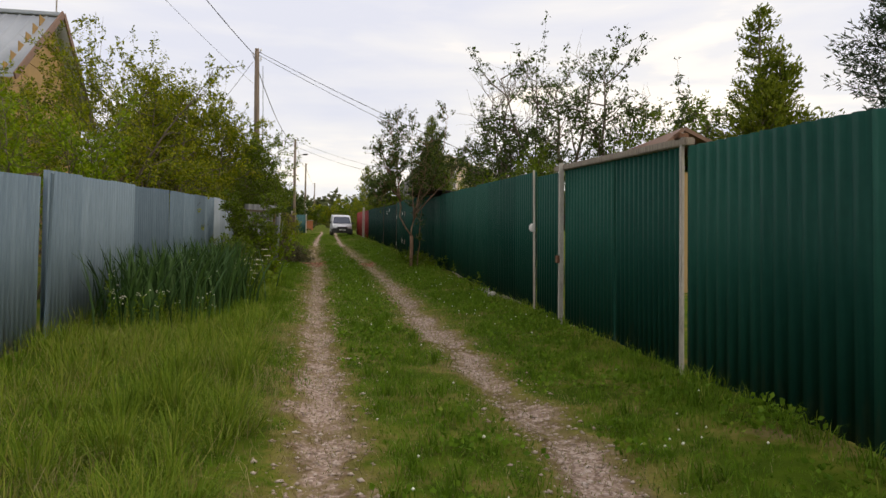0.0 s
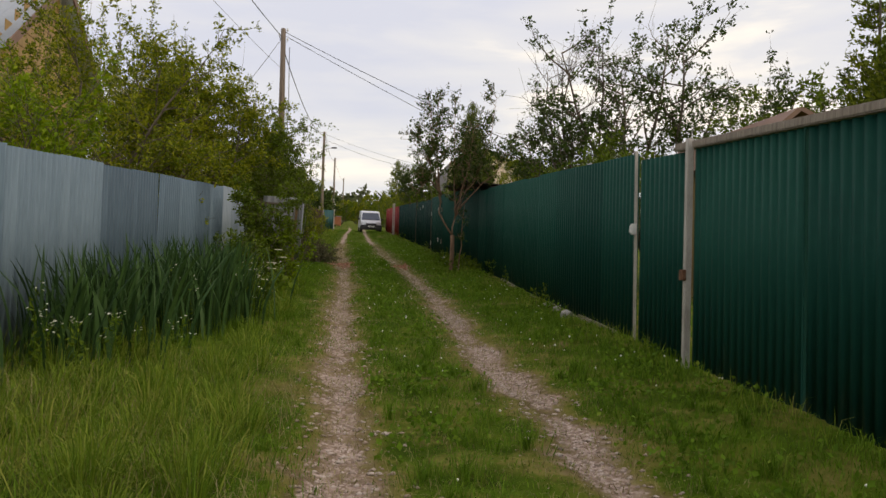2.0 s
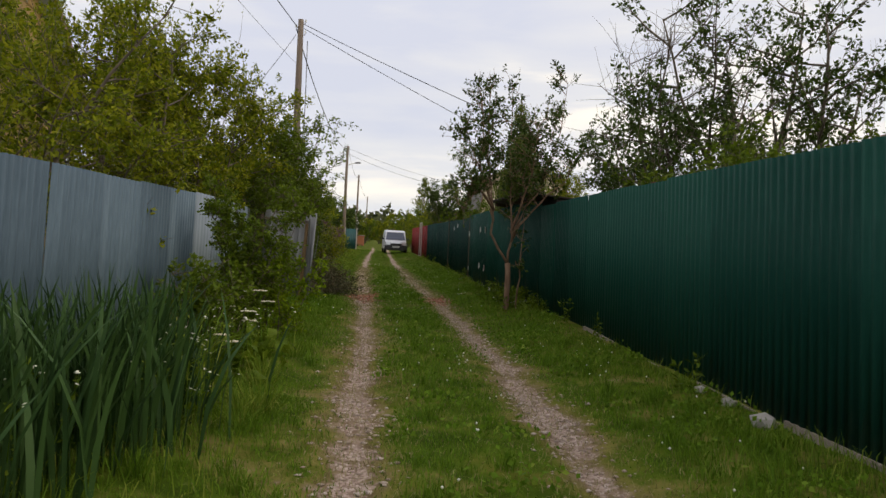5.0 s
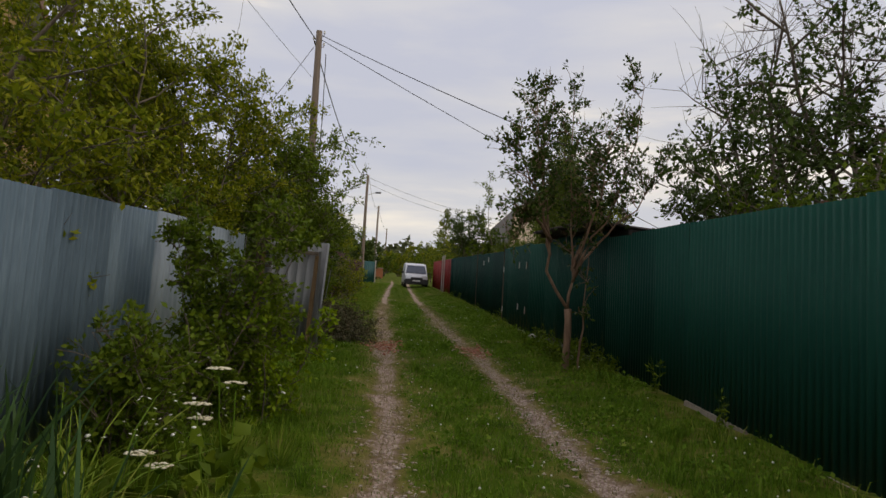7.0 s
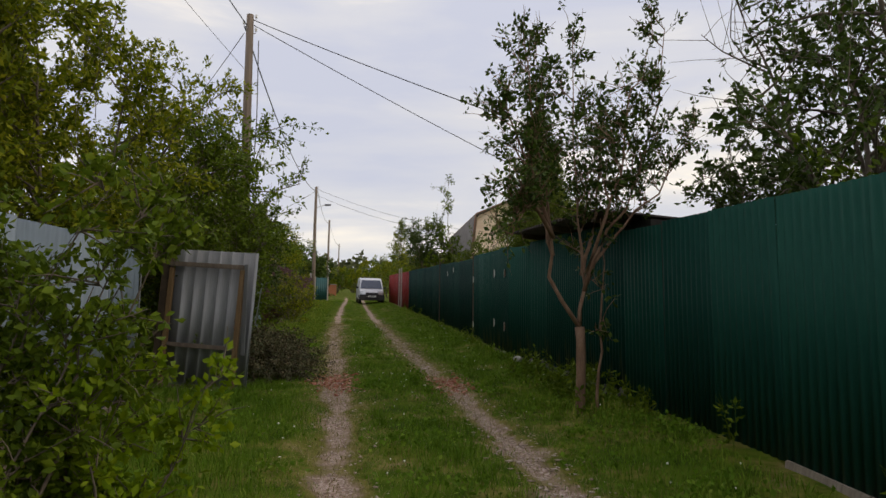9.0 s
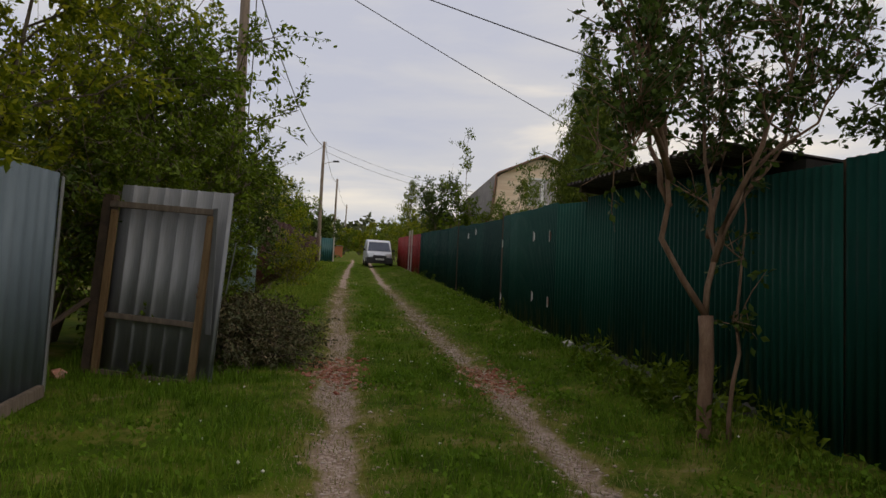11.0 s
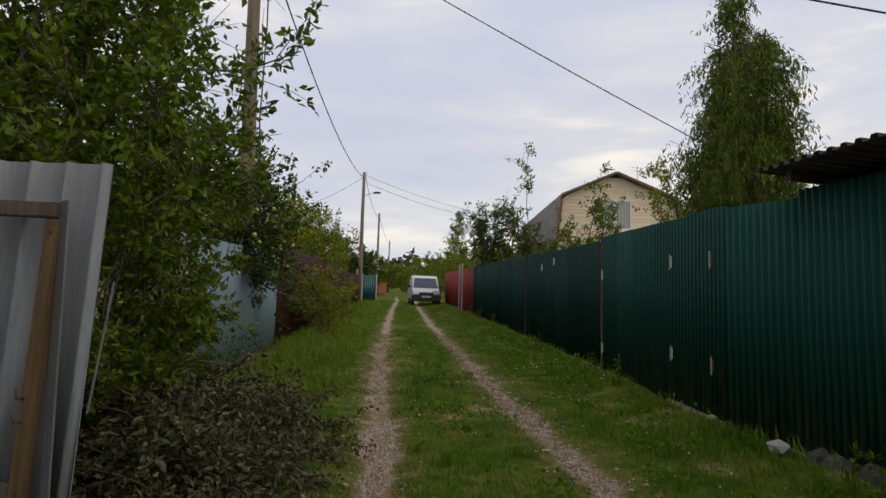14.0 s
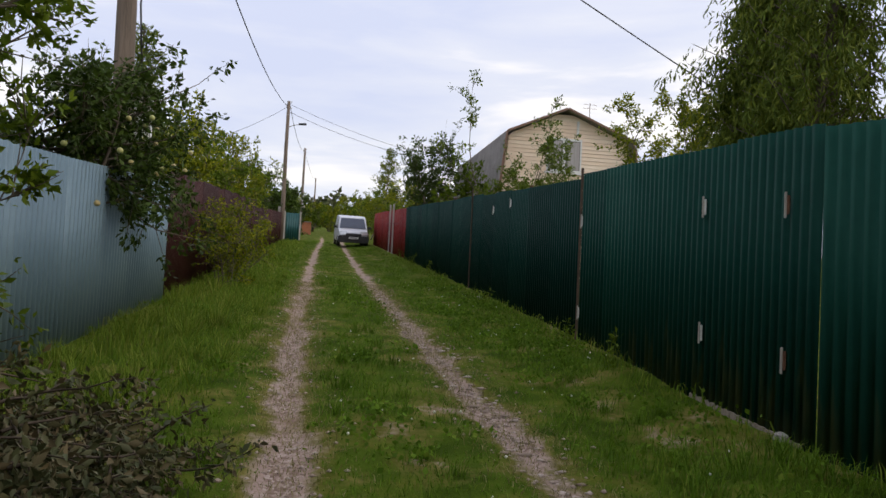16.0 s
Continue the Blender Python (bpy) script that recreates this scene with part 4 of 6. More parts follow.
WX = -5.9
cable(pole_top(0, 0.35, -0.15), pole_top(1, 0.3, -0.1), 0.9, 0.02)
cable(pole_top(1, 0.3, 0.1), pole_top(2, 0.3), 0.8, 0.016)
cable(pole_top(2, 0.3), pole_top(3, 0.3), 0.7, 0.016)
cable(pole_top(0, 0.3, -0.1), (WX, 0.0, 9.4), 0.5, 0.016)
cable(pole_top(0, 1.6, -0.1), (WX - 0.9, 0.0, 8.9), 0.5, 0.006, "thin overhead wire from the pole")
cable(pole_top(0, 0.15, 0.1), (6.0, 25.6, 5.6), 0.1, 0.012, "house service cable across the lane")
cable(pole_top(0, 0.3, 0.1), (10.5, 35.8, 5.9), 0.15, 0.012, "house service cable across the lane")
cable(pole_top(0, 0.55, -0.15), (-7.5, 37.0, 7.0), 0.3, 0.010, "house service cable from the pole")
cable(pole_top(1, 0.2, 0.1), (14.0, 75.0, 12.0), 0.8, 0.012, "house service cable across the lane")
cable(pole_top(1, 0.7, 0.1), (12.0, 66.0, 10.3), 0.8, 0.012, "house service cable across the lane")
cable(pole_top(1, 0.4, -0.1), (-12.0, 72.0, 11.0), 0.8, 0.012, "house service cable from the pole")
# drop cables down the shaft
tagged(part("drop_cable", np_mesh("drop_cable", *tube(np.array([[-2.62, 32.88, gz(-2.7, 33) + 8.2], [-2.57, 32.86, gz(-2.7, 33) + 6.0], [-2.6, 32.86, gz(-2.7, 33) + 4.2], [-2.5, 32.86, gz(-2.7, 33) + 2.98]]), [0.014] * 4, 5)), M_wire), "black cable running down the pole", "cable")


# ---- houses ----
def prism_roof(owner, profile, y0, y1, thick, material, name="roof", label=""):
    """A roof slab that follows a gable profile of (x, z) and runs from y0 to y1."""
    for (xa, za), (xb, zb) in zip(profile[:-1], profile[1:]):
        d = Vector((xb - xa, 0, zb - za)).normalized()
        n = Vector((-d.z, 0, d.x)) * thick
        bm = bmesh.new()
        vs = [bm.verts.new((x + o * n.x, y, z + o * n.z)) for y in (y0, y1) for o in (0, 1) for x, z in ((xa, za), (xb, zb))]
        for f in ((0, 1, 3, 2), (4, 6, 7, 5), (0, 4, 5, 1), (2, 3, 7, 6), (0, 2, 6, 4), (1, 5, 7, 3)):
            bm.faces.new([vs[i] for i in f])
        part(name, bm, material, owner, label)


HX, HY = 8.05, 46.0
hz = float(base_z(HY))
house = thing("cream_house", pose(HX, HY, hz), "cream-sided small house with a grey gambrel roof", "house")
prof = [(-2.25, 2.9), (-2.06, 4.80), (0, 5.72), (2.35, 4.80), (2.75, 2.9)]
bm = bmesh.new()
core = [(-2.15, -0.6), (-2.15, 2.9), (-1.98, 4.74), (0, 5.62), (2.25, 4.74), (2.62, 2.9), (2.62, -0.6)]
fr = [bm.verts.new((x, 0.03, z)) for x, z in core]
bk = [bm.verts.new((x, 8.0, z)) for x, z in core]
bm.faces.new(fr)
bm.faces.new(bk[::-1])
for i in range(len(core)):
    j = (i + 1) % len(core)
    bm.faces.new((fr[i], bk[i], bk[j], fr[j]))
part("wall", bm, M_siding, house)
prism_roof(house, prof, -0.28, 8.3, 0.06, M_roof_grey)
prism_roof(house, [(x, z + 0.002) for x, z in prof], -0.31, -0.285, 0.07, M_trim, "barge_board", "brown barge board")
z = 1.6
while z < 5.5:
    # lapped boards cut to the gable
    def half(zz):
        return float(np.interp(zz, [2.9, 4.80, 5.72], [2.15, 1.97, 0.02]))
    zt = min(z + 0.126, 5.6)
    def right(zz):
        return float(np.interp(zz, [2.9, 4.80, 5.72], [2.6, 2.25, 0.02]))
    w0, w1 = half(z) - 0.02, max(0.03, half(zt) - 0.02)
    r0, r1 = right(z) - 0.02, max(0.03, right(zt) - 0.02)
    bm = bmesh.new()
    a = [bm.verts.new(c) for c in ((-w0, -0.022, z), (r0, -0.022, z), (r1, -0.004, zt), (-w1, -0.004, zt), (-w0, 0.026, z), (r0, 0.026, z), (r1, 0.026, zt), (-w1, 0.026, zt))]
    for f in ((0, 1, 2, 3), (4, 7, 6, 5), (0, 4, 5, 1), (3, 2, 6, 7), (0, 3, 7, 4), (1, 5, 6, 2)):
        bm.faces.new([a[i] for i in f])
    part("siding_board", bm, M_siding, house)
    z += 0.13
win = part("window", box(-0.62, -0.045, 3.62, 0.62, -0.024, 4.78, 0.004), M_white, house, "white-framed two-pane window with drawn curtains")
for xa, xb in ((-0.56, -0.07), (0.07, 0.56)):
    part("pane", box(xa, -0.056, 3.7, xb, -0.047, 4.7, 0.002), M_winglass, win)
    bm = bmesh.new()
    prev = None
    for i in range(13):
        xx = xa + 0.03 + (xb - xa - 0.06) * i / 12
        cur = [bm.verts.new((xx, -0.062 + 0.004 * (i % 2), zz)) for zz in (3.72, 4.68)]
        if prev:
            bm.faces.new((prev[0], cur[0], cur[1], prev[1]))
        prev = cur
    part("curtain", bm, M_curtain, win, "pale grey pleated curtain")
part("window_sill", box(-0.68, -0.10, 3.55, 0.68, -0.026, 3.61, 0.004), M_white, house)
part("gable_batten", box(0.42, -0.05, 4.9, 0.50, -0.024, 5.4, 0.003), M_white, house)
ae = thing("roof_antenna", pose(HX + 0.9, HY + 0.1, hz + 5.42), "thin metal aerial on the house roof", "antenna")
part("mast", np_mesh("mast", *tube(np.array([[0, 0, -0.05], [0, 0, 0.35], [0, 0, 0.7]]), [0.012] * 3, 5)), M_rust, ae)
for k in range(2):
    part("rod", np_mesh("rod", *tube(np.array([[-0.25, 0, 0], [0, 0, 0], [0.25, 0, 0]]), [0.006] * 3, 4)), M_rust, ae, m=pose(0, 0.02 * k, 0.5 + 0.14 * k))

ez = float(base_z(22.0))
lh = thing("ochre_house", pose(-8.75, 22.0, ez + 1.4), "house with a pale metal roof and ochre boarded gable", "house")
part("wall", as_mesh("wall", box(-7.0, 0.3, -2.4, -0.25, 7.0, 4.0)), M_ochre, lh)
bm = bmesh.new()
g0 = [bm.verts.new((-0.25, yy, zz)) for yy, zz in ((0.3, 4.0), (7.0, 4.0), (3.65, 6.9))]
g1 = [bm.verts.new((-0.4, yy, zz)) for yy, zz in ((0.3, 4.0), (7.0, 4.0), (3.65, 6.9))]
bm.faces.new(g0)
bm.faces.new(g1[::-1])
for i in range(3):
    j = (i + 1) % 3
    bm.faces.new((g0[i], g1[i], g1[j], g0[j]))
part("gable", bm, M_ochre, lh)
C40, S40 = math.cos(math.radians(40)), math.sin(math.radians(40))
for slope in (Matrix(((0, 1, 0, -7.2), (-S40, 0, C40, 0.0), (C40, 0, S40, 3.85), (0, 0, 0, 1))), Matrix(((0, -1, 0, 0.18), (S40, 0, -C40, 7.3), (C40, 0, S40, 3.85), (0, 0, 0, 1)))):
    part("roof", sheet_mesh(7.4, 4.6, 0.4, 0.03, 1, 0.0, wide=0.2), M_roof_light, lh, "pale grey seamed metal roof", slope)
for yy, tilt in ((0.0, 40), (7.3, 140)):
    part("barge_board", box(0, -0.03, -0.05, 0.05, 4.75, 0.16) if tilt < 90 else box(0, -0.03, -0.16, 0.05, 4.75, 0.05), M_trim, lh, "brown barge board", pose(0.19, yy, 3.85, tilt, 0, 0))
for zz in (2.6, 3.05, 3.5, 3.95, 4.4, 4.85, 5.3, 5.75, 6.2):
    run = 3.35 * min(1.0, (6.9 - zz) / 2.9)
    part("gable_board", box(-0.248, 3.65 - run, zz, -0.222, 3.65 + run, zz + 0.43, 0.006), M_ochre, lh)
part("ridge_cap", box(-7.25, 3.52, 6.86, 0.22, 3.78, 6.99, 0.02), M_roof_light, lh, "grey folded ridge cap")
chim = part("chimney", box(-4.75, 3.3, 6.3, -4.15, 3.9, 7.75, 0.01), M_brickwall, lh, "brick chimney with a dark metal hood")
part("hood", box(-4.9, 3.15, 7.95, -4.0, 4.05, 8.02, 0.01), M_rust, chim)
for dx, dy in ((-4.7, 3.35), (-4.2, 3.35), (-4.7, 3.85), (-4.2, 3.85)):
    part("hood_leg", box(dx - 0.02, dy - 0.02, 7.74, dx + 0.02, dy + 0.02, 7.96), M_rust, chim)
part("aerial_pipe", np_mesh("aerial_pipe", *tube(np.array([[0.0, 3.6, 5.6], [0.0, 3.6, 7.5], [0.0, 3.6, 9.4]]), [0.025, 0.025, 0.02], 6)), M_post, lh, "pale aerial pipe on the gable")

# garden shed behind the green fence
shed = thing("garden_shed", pose(3.62, 21.2, float(base_z(21.2))), "low dark shed with a rusty sheet roof behind the fence", "shed")
bm = box(0, 0.06, -0.2, 2.6, 4.44, 2.43)
for v in bm.verts:
    if v.co.z > 1.0:
        v.co.z = 2.30 - 0.075 * v.co.x
part("wall", bm, M_shed, shed, m=pose(0, 0, 0, 4.6, 0, 0))
part("roof", sheet_mesh(4.5, 3.2, 0.16, 0.035, -1, 0.0), M_shed_roof, shed, "dark rust-stained corrugated roof", pose(-0.62, 0.0, 2.40, 4.6, 0, 0) @ pose(0, 0, 0, 0, 94, 0))
for yy in (0.5, 2.3, 4.2):
    part("rafter", box(-0.5, yy, -0.09, 2.5, yy + 0.07, -0.005), M_wood_dark, shed, m=pose(0, 0, 2.355, 4.6, 0, 0) @ pose(0, 0, 0, 0, 4, 0))

# brown-roofed outbuilding
ob2 = thing("garden_house", pose(8.2, 14.0, float(base_z(14))), "small house with a brown gable roof", "house")
part("wall", as_mesh("wall", box(-1.6, 0.2, -0.3, 0.7, 4.0, 2.6)), M_ochre, ob2)
prism_roof(ob2, [(-1.75, 2.55), (-0.7, 3.45), (0.9, 2.75)], 0.0, 4.3, 0.08, M_trim)


# ---- car ----
def van():
    c = thing("parked_van", pose(2.0, 66.0, gz(2.0, 66), math.degrees(math.atan(S)), 0, 2.0) @ Matrix.Diagonal((1.1, 1.05, 1.05, 1)), "silver compact van parked on the grass facing down the lane", "car")

    def loft(name, rings, material, parent, label=""):
        """A shell through cross-sections (y, half width low, half width high, z low, z high)."""
        bm = bmesh.new()
        loops = []
        for y, wl, wh, zl, zh in rings:
            zs = [zl, zl + 0.12 * (zh - zl), zl + 0.75 * (zh - zl), zh - 0.03, zh]
            ws = [wl * 0.92, wl, wl + (wh - wl) * 0.6, wh, wh * 0.86]
            right = [(w, y, z) for w, z in zip(ws, zs)]
            loops.append([bm.verts.new(p) for p in right] + [bm.verts.new((-p[0], p[1], p[2])) for p in reversed(right)])
        for a, b in zip(loops[:-1], loops[1:]):
            for i in range(len(a)):
                j = (i + 1) % len(a)
                bm.faces.new((a[i], b[i], b[j], a[j]))
        bm.faces.new(loops[0])
        bm.faces.new(loops[-1][::-1])
        return part(name, bm, material, parent, label, smooth=False)

    body = loft("body", [(0.02, 0.72, 0.66, 0.42, 0.72), (0.12, 0.80, 0.74, 0.34, 0.86), (0.55, 0.85, 0.78, 0.30, 0.98), (0.95, 0.86, 0.80, 0.30, 1.06), (2.0, 0.86, 0.83, 0.30, 1.10), (3.9, 0.86, 0.83, 0.30, 1.12), (4.12, 0.82, 0.78, 0.36, 1.12)], M_paint, c)
    loft("cabin", [(0.80, 0.80, 0.77, 0.99, 1.04), (1.45, 0.82, 0.72, 1.04, 1.68), (1.8, 0.83, 0.72, 1.06, 1.79), (3.6, 0.83, 0.73, 1.08, 1.82), (4.05, 0.80, 0.70, 1.08, 1.74)], M_paint, c)
    bm = bmesh.new()
    fs = [bm.verts.new(p) for p in ((-0.73, 0.80, 1.06), (0.73, 0.80, 1.06), (0.63, 1.40, 1.645), (-0.63, 1.40, 1.645), (-0.73, 0.86, 1.03), (0.73, 0.86, 1.03), (0.63, 1.46, 1.63), (-0.63, 1.46, 1.63))]
    for f in ((0, 1, 2, 3), (7, 6, 5, 4), (0, 4, 5, 1), (3, 2, 6, 7), (0, 3, 7, 4), (1, 5, 6, 2)):
        bm.faces.new([fs[i] for i in f])
    part("windscreen", bm, M_carglass, c, "dark windscreen")
    for sx in (-1, 1):
        part("side_window", box(-0.01, 1.55, 1.15, 0.01, 2.5, 1.58, 0.005), M_carglass, c, "dark side window", pose(sx * 1.0, 0, 0, 0, sx * -9, 0))
        part("headlight", box(-0.2, -0.04, -0.13, 0.2, 0.1, 0.13, 0.04), M_lens, c, "clear headlight", pose(sx * 0.56, 0.05, 0.78, -18, 0, sx * 12))
        mr = part("mirror", box(-0.09, -0.06, -0.07, 0.09, 0.06, 0.07, 0.03), M_black, c, "black door mirror", pose(sx * 0.95, 1.2, 1.12))
        part("stalk", box(-0.06, -0.02, -0.02, 0.06, 0.02, 0.02), M_black, mr, m=pose(-sx * 0.1, 0.02, -0.05))
        part("fog_light", box(-0.06, -0.02, -0.04, 0.06, 0.02, 0.04, 0.015), M_lens, c, m=pose(sx * 0.55, -0.02, 0.42))
        part("wiper", np_mesh("wiper", *tube(np.array([[0, 0, 0], [-0.25, 0.05, 0.06], [-0.5, 0.1, 0.1]]), [0.005] * 3, 4)), M_black, c, m=pose(sx * 0.25 + 0.25, 0.78, 1.07))
        for yy in (0.78, 3.35):
            wv = part("wheel", np_mesh("tyre", *tube(np.array([[-0.1, 0, 0], [-0.08, 0, 0], [0.08, 0, 0], [0.1, 0, 0]]), [0.27, 0.31, 0.31, 0.27], 20)), M_tyre, c, "black tyre", pose(sx * 0.76, yy, 0.31))
            part("rim", np_mesh("rim", *tube(np.array([[-0.01, 0, 0], [0, 0, 0], [0.01, 0, 0]]), [0.18, 0.19, 0.17], 14)), M_post, wv, m=pose(sx * 0.105, 0, 0))
    part("bumper", box(-0.84, -0.09, 0.24, 0.84, 0.14, 0.64, 0.05), M_black, c, "dark grey bumper")
    part("grille", box(-0.42, -0.045, 0.60, 0.42, 0.05, 0.78, 0.02), M_black, c, "dark grille")
    part("chrome_bar", box(-0.30, -0.04, 0.69, 0.30, 0.04, 0.705, 0.004), M_lens, c)
    part("air_intake", box(-0.45, -0.098, 0.32, 0.45, -0.03, 0.42, 0.01), M_tyre, c)
    pl = part("number_plate", box(-0.26, -0.105, 0.465, 0.26, -0.092, 0.575, 0.004), M_white, c, "white number plate")
    for k in range(6):
        part("character_bar", box(-0.2 + k * 0.068, -0.108, 0.49, -0.165 + k * 0.068, -0.1055, 0.55), M_black, pl)
    return c


van()


# ---- gardens beyond the galvanised fence ----
BUSH = dict(category="bush")
tree("garden_bush", -4.5, 12.3, "bright yellow-green young leafy bush behind the fence", 21, 3.1, 1.3, 7, 8, 6, 15, 0.085, 0.42, M_leaf_light, trunk=0.03, clear=0.2, up=0.9, **BUSH)
tree("garden_bush", -5.9, 9.6, "bright yellow-green young leafy bush behind the fence", 22, 3.0, 1.4, 6, 8, 6, 14, 0.085, 0.42, M_leaf_light, trunk=0.03, clear=0.2, up=0.9, **BUSH)
tree("plum_tree", -5.1, 17.4, "olive-green plum tree with upright leafy shoots", 23, 5.0, 1.8, 5, 11, 8, 17, 0.085, 0.46, M_leaf_plum, trunk=0.06, up=0.6, clear=0.2, shoots=34)
tree("plum_tree", -4.2, 19.8, "olive-green plum tree with upright leafy shoots", 24, 4.8, 1.8, 5, 11, 8, 17, 0.085, 0.46, M_leaf_plum, trunk=0.06, up=0.6, clear=0.2, shoots=22)
tree("plum_tree", -7.8, 18.8, "olive-green plum tree with upright leafy shoots", 25, 4.4, 1.8, 5, 10, 7, 16, 0.09, 0.46, M_leaf_plum, trunk=0.06, up=0.6, clear=0.2, shoots=16)
tree("plum_tree", -7.0, 13.4, "olive-green plum tree behind the bright bush", 38, 3.0, 1.6, 5, 9, 7, 15, 0.09, 0.46, M_leaf_plum, trunk=0.05, up=0.5, clear=0.15, shoots=10)
tree("plum_tree", -3.9, 15.4, "low olive-green plum tree over the fence", 26, 3.5, 1.4, 5, 10, 7, 16, 0.08, 0.46, M_leaf_plum, trunk=0.04, up=0.45, clear=0.2, shoots=8)
tree("plum_tree", -5.4, 22.6, "tall leafy plum tree behind the open gate", 39, 5.6, 1.9, 5, 12, 9, 24, 0.085, 0.46, M_leaf_plum, trunk=0.05, up=0.5, clear=0.15, shoots=12)
tree("plum_tree", -3.5, 21.4, "dense garden tree over the open gate", 27, 5.0, 1.6, 6, 12, 9, 22, 0.085, 0.5, M_leaf_plum, trunk=0.05, up=0.5, clear=0.42, shoots=8)
tree("cherry_tree", -3.7, 25.0, "dense leafy tree overhanging the lane", 28, 5.2, 1.8, 5, 12, 9, 22, 0.085, 0.5, M_leaf_plum, trunk=0.06, up=0.4, clear=0.12, shoots=8)
tree("cherry_tree", -2.75, 25.3, "dense leafy tree with branches reaching over the lane", 29, 4.0, 1.45, 5, 11, 8, 17, 0.085, 0.5, M_leaf_mid, trunk=0.05, up=0.4, clear=0.35, shoots=4,
     reach=((2.9, (1, 0.1, 0.3), 2.0), (2.7, (1, -0.3, 0.25), 2.0), (3.3, (1, -0.2, 0.5), 2.0), (3.0, (0.8, -0.6, 0.35), 1.9), (3.1, (0.9, -0.35, 0.2), 2.2)))
tree("cherry_tree", -3.9, 29.3, "dark leafy fruit tree beside the pole", 30, 4.0, 1.4, 4, 11, 8, 16, 0.09, 0.5, M_leaf_mid, trunk=0.05, up=0.45, clear=0.42, shoots=5)
tree("hedge_bush", -1.6, 16.3, "tall hop-like bush sprawling before the fence", 31, 2.05, 0.2, 8, 10, 6, 12, 0.055, 0.6, M_leaf_mid, trunk=0.012, clear=0.05, up=0.5, twig_len=0.24, **BUSH)
tree("hedge_bush", -1.2, 16.6, "light green bush beside the open gate", 32, 1.15, 0.22, 6, 7, 5, 11, 0.055, 0.6, M_leaf_light, trunk=0.010, clear=0.02, up=0.5, twig_len=0.24, **BUSH)
tree("hedge_bush", -1.8, 15.2, "low green bush before the fence", 131, 0.95, 0.2, 6, 7, 5, 11, 0.06, 0.6, M_leaf_mid, trunk=0.012, clear=0.02, up=0.35, twig_len=0.3, **BUSH)

tree("garden_bush", -4.2, 23.4, "dark garden bush behind the open gate", 33, 2.6, 1.2, 7, 9, 7, 16, 0.08, 0.55, M_leaf_dark, trunk=0.02, clear=0.02, up=0.3, **BUSH)
tree("lilac_bush", -2.15, 25.0, "dark dense bush leaning into the lane", 34, 2.9, 0.9, 8, 11, 7, 16, 0.065, 0.5, M_leaf_mid, trunk=0.018, clear=0.02, up=0.3, twig_len=0.4, **BUSH)
tree("lilac_bush", -2.25, 24.0, "dark dense bush beside the open gate", 35, 2.5, 0.75, 7, 9, 7, 15, 0.065, 0.5, M_leaf_mid, trunk=0.018, clear=0.02, up=0.3, twig_len=0.4, **BUSH)
tree("lilac_bush", -2.12, 26.4, "dark dense bush leaning into the lane", 57, 2.0, 0.25, 6, 8, 6, 13, 0.065, 0.5, M_leaf_mid, trunk=0.016, clear=0.02, up=0.35, twig_len=0.38, **BUSH)
# overhanging apple tree with fruit
tree("apple_tree", -3.15, 31.3, "apple tree with green fruit hanging over the blue fence", 36, 3.1, 1.2, 4, 11, 8, 16, 0.085, 0.55, M_leaf_dark, M_bark, trunk=0.06, clear=0.5, up=0.25, droop=0.6,
     reach=((2.0, (1, 0.15, 0.0), 1.5), (2.1, (1, 0.5, -0.1), 1.7), (2.2, (0.9, -0.3, 0.0), 1.5), (2.1, (1, 0.4, -0.5), 1.6), (2.2, (0.9, 0.8, -0.3), 2.1), (2.2, (0.9, 1.0, -0.15), 2.3), (2.1, (1, 0.7, -0.6), 1.9), (2.1, (1, 0.0, -0.6), 1.5), (2.2, (0.9, 1.2, -0.5), 2.3), (2.3, (1, -0.7, -0.2), 1.7)))
rng_a = np.random.default_rng(5)
for k in range(34):
    ax, ay = -2.35 + rng_a.uniform(-0.4, 0.5), 31.9 + rng_a.uniform(-1.4, 1.5)
    az = gz(ax, ay) + rng_a.uniform(1.45, 2.6)
    if k == 0:
        bm = bmesh.new()
        bmesh.ops.create_uvsphere(bm, u_segments=10, v_segments=8, radius=0.034)
        for v in bm.verts:
            if abs(v.co.x) < 0.012 and abs(v.co.y) < 0.012:
                v.co.z *= 0.72
        apple_me = as_mesh("apple", bm, True)
        apple_me.materials.append(M_apple)
    tagged(part("apple", apple_me, None, m=pose(ax, ay, az, rng_a.uniform(-30, 30), rng_a.uniform(-30, 30), 0)), "small pale green apple hanging on a branch", "apple", "apples on the tree")
conifer("juniper", -3.9, 38.3, "dark tapering juniper with several tips", 37, 5.3, 1.1, M_needle, 22, 8, 46, 0.12, 0.35, 0.1, 0.7, tops=4)
for k, (x, y, h, s, mm) in enumerate(((-4.0, 41.5, 3.8, 1.7, M_leaf_plum), (-3.8, 45.0, 3.8, 1.7, M_leaf_mid), (-4.0, 49, 4.2, 1.8, M_leaf_plum), (-3.7, 54, 3.9, 1.8, M_leaf_plum), (-4.2, 60, 4.2, 1.9, M_leaf_mid), (-6.5, 47, 4.6, 2.0, M_leaf_plum), (-4.5, 66, 4.4, 2.0, M_leaf_dark))):
    tree("fruit_tree", x, y, "leafy fruit tree behind the brown fence", 40 + k, h, s, 4, 8, 7, 13, 0.13, 0.5, mm, trunk=0.06, clear=0.25, up=0.45, shoots=8)
tree("roadside_bush", -1.75, 37.0, "thin bush with rusty leaves beside the brown fence", 55, 1.6, 0.75, 6, 7, 5, 9, 0.07, 0.5, M_leaf_plum, trunk=0.012, clear=0.1, up=0.6, twig_len=0.35, **BUSH)
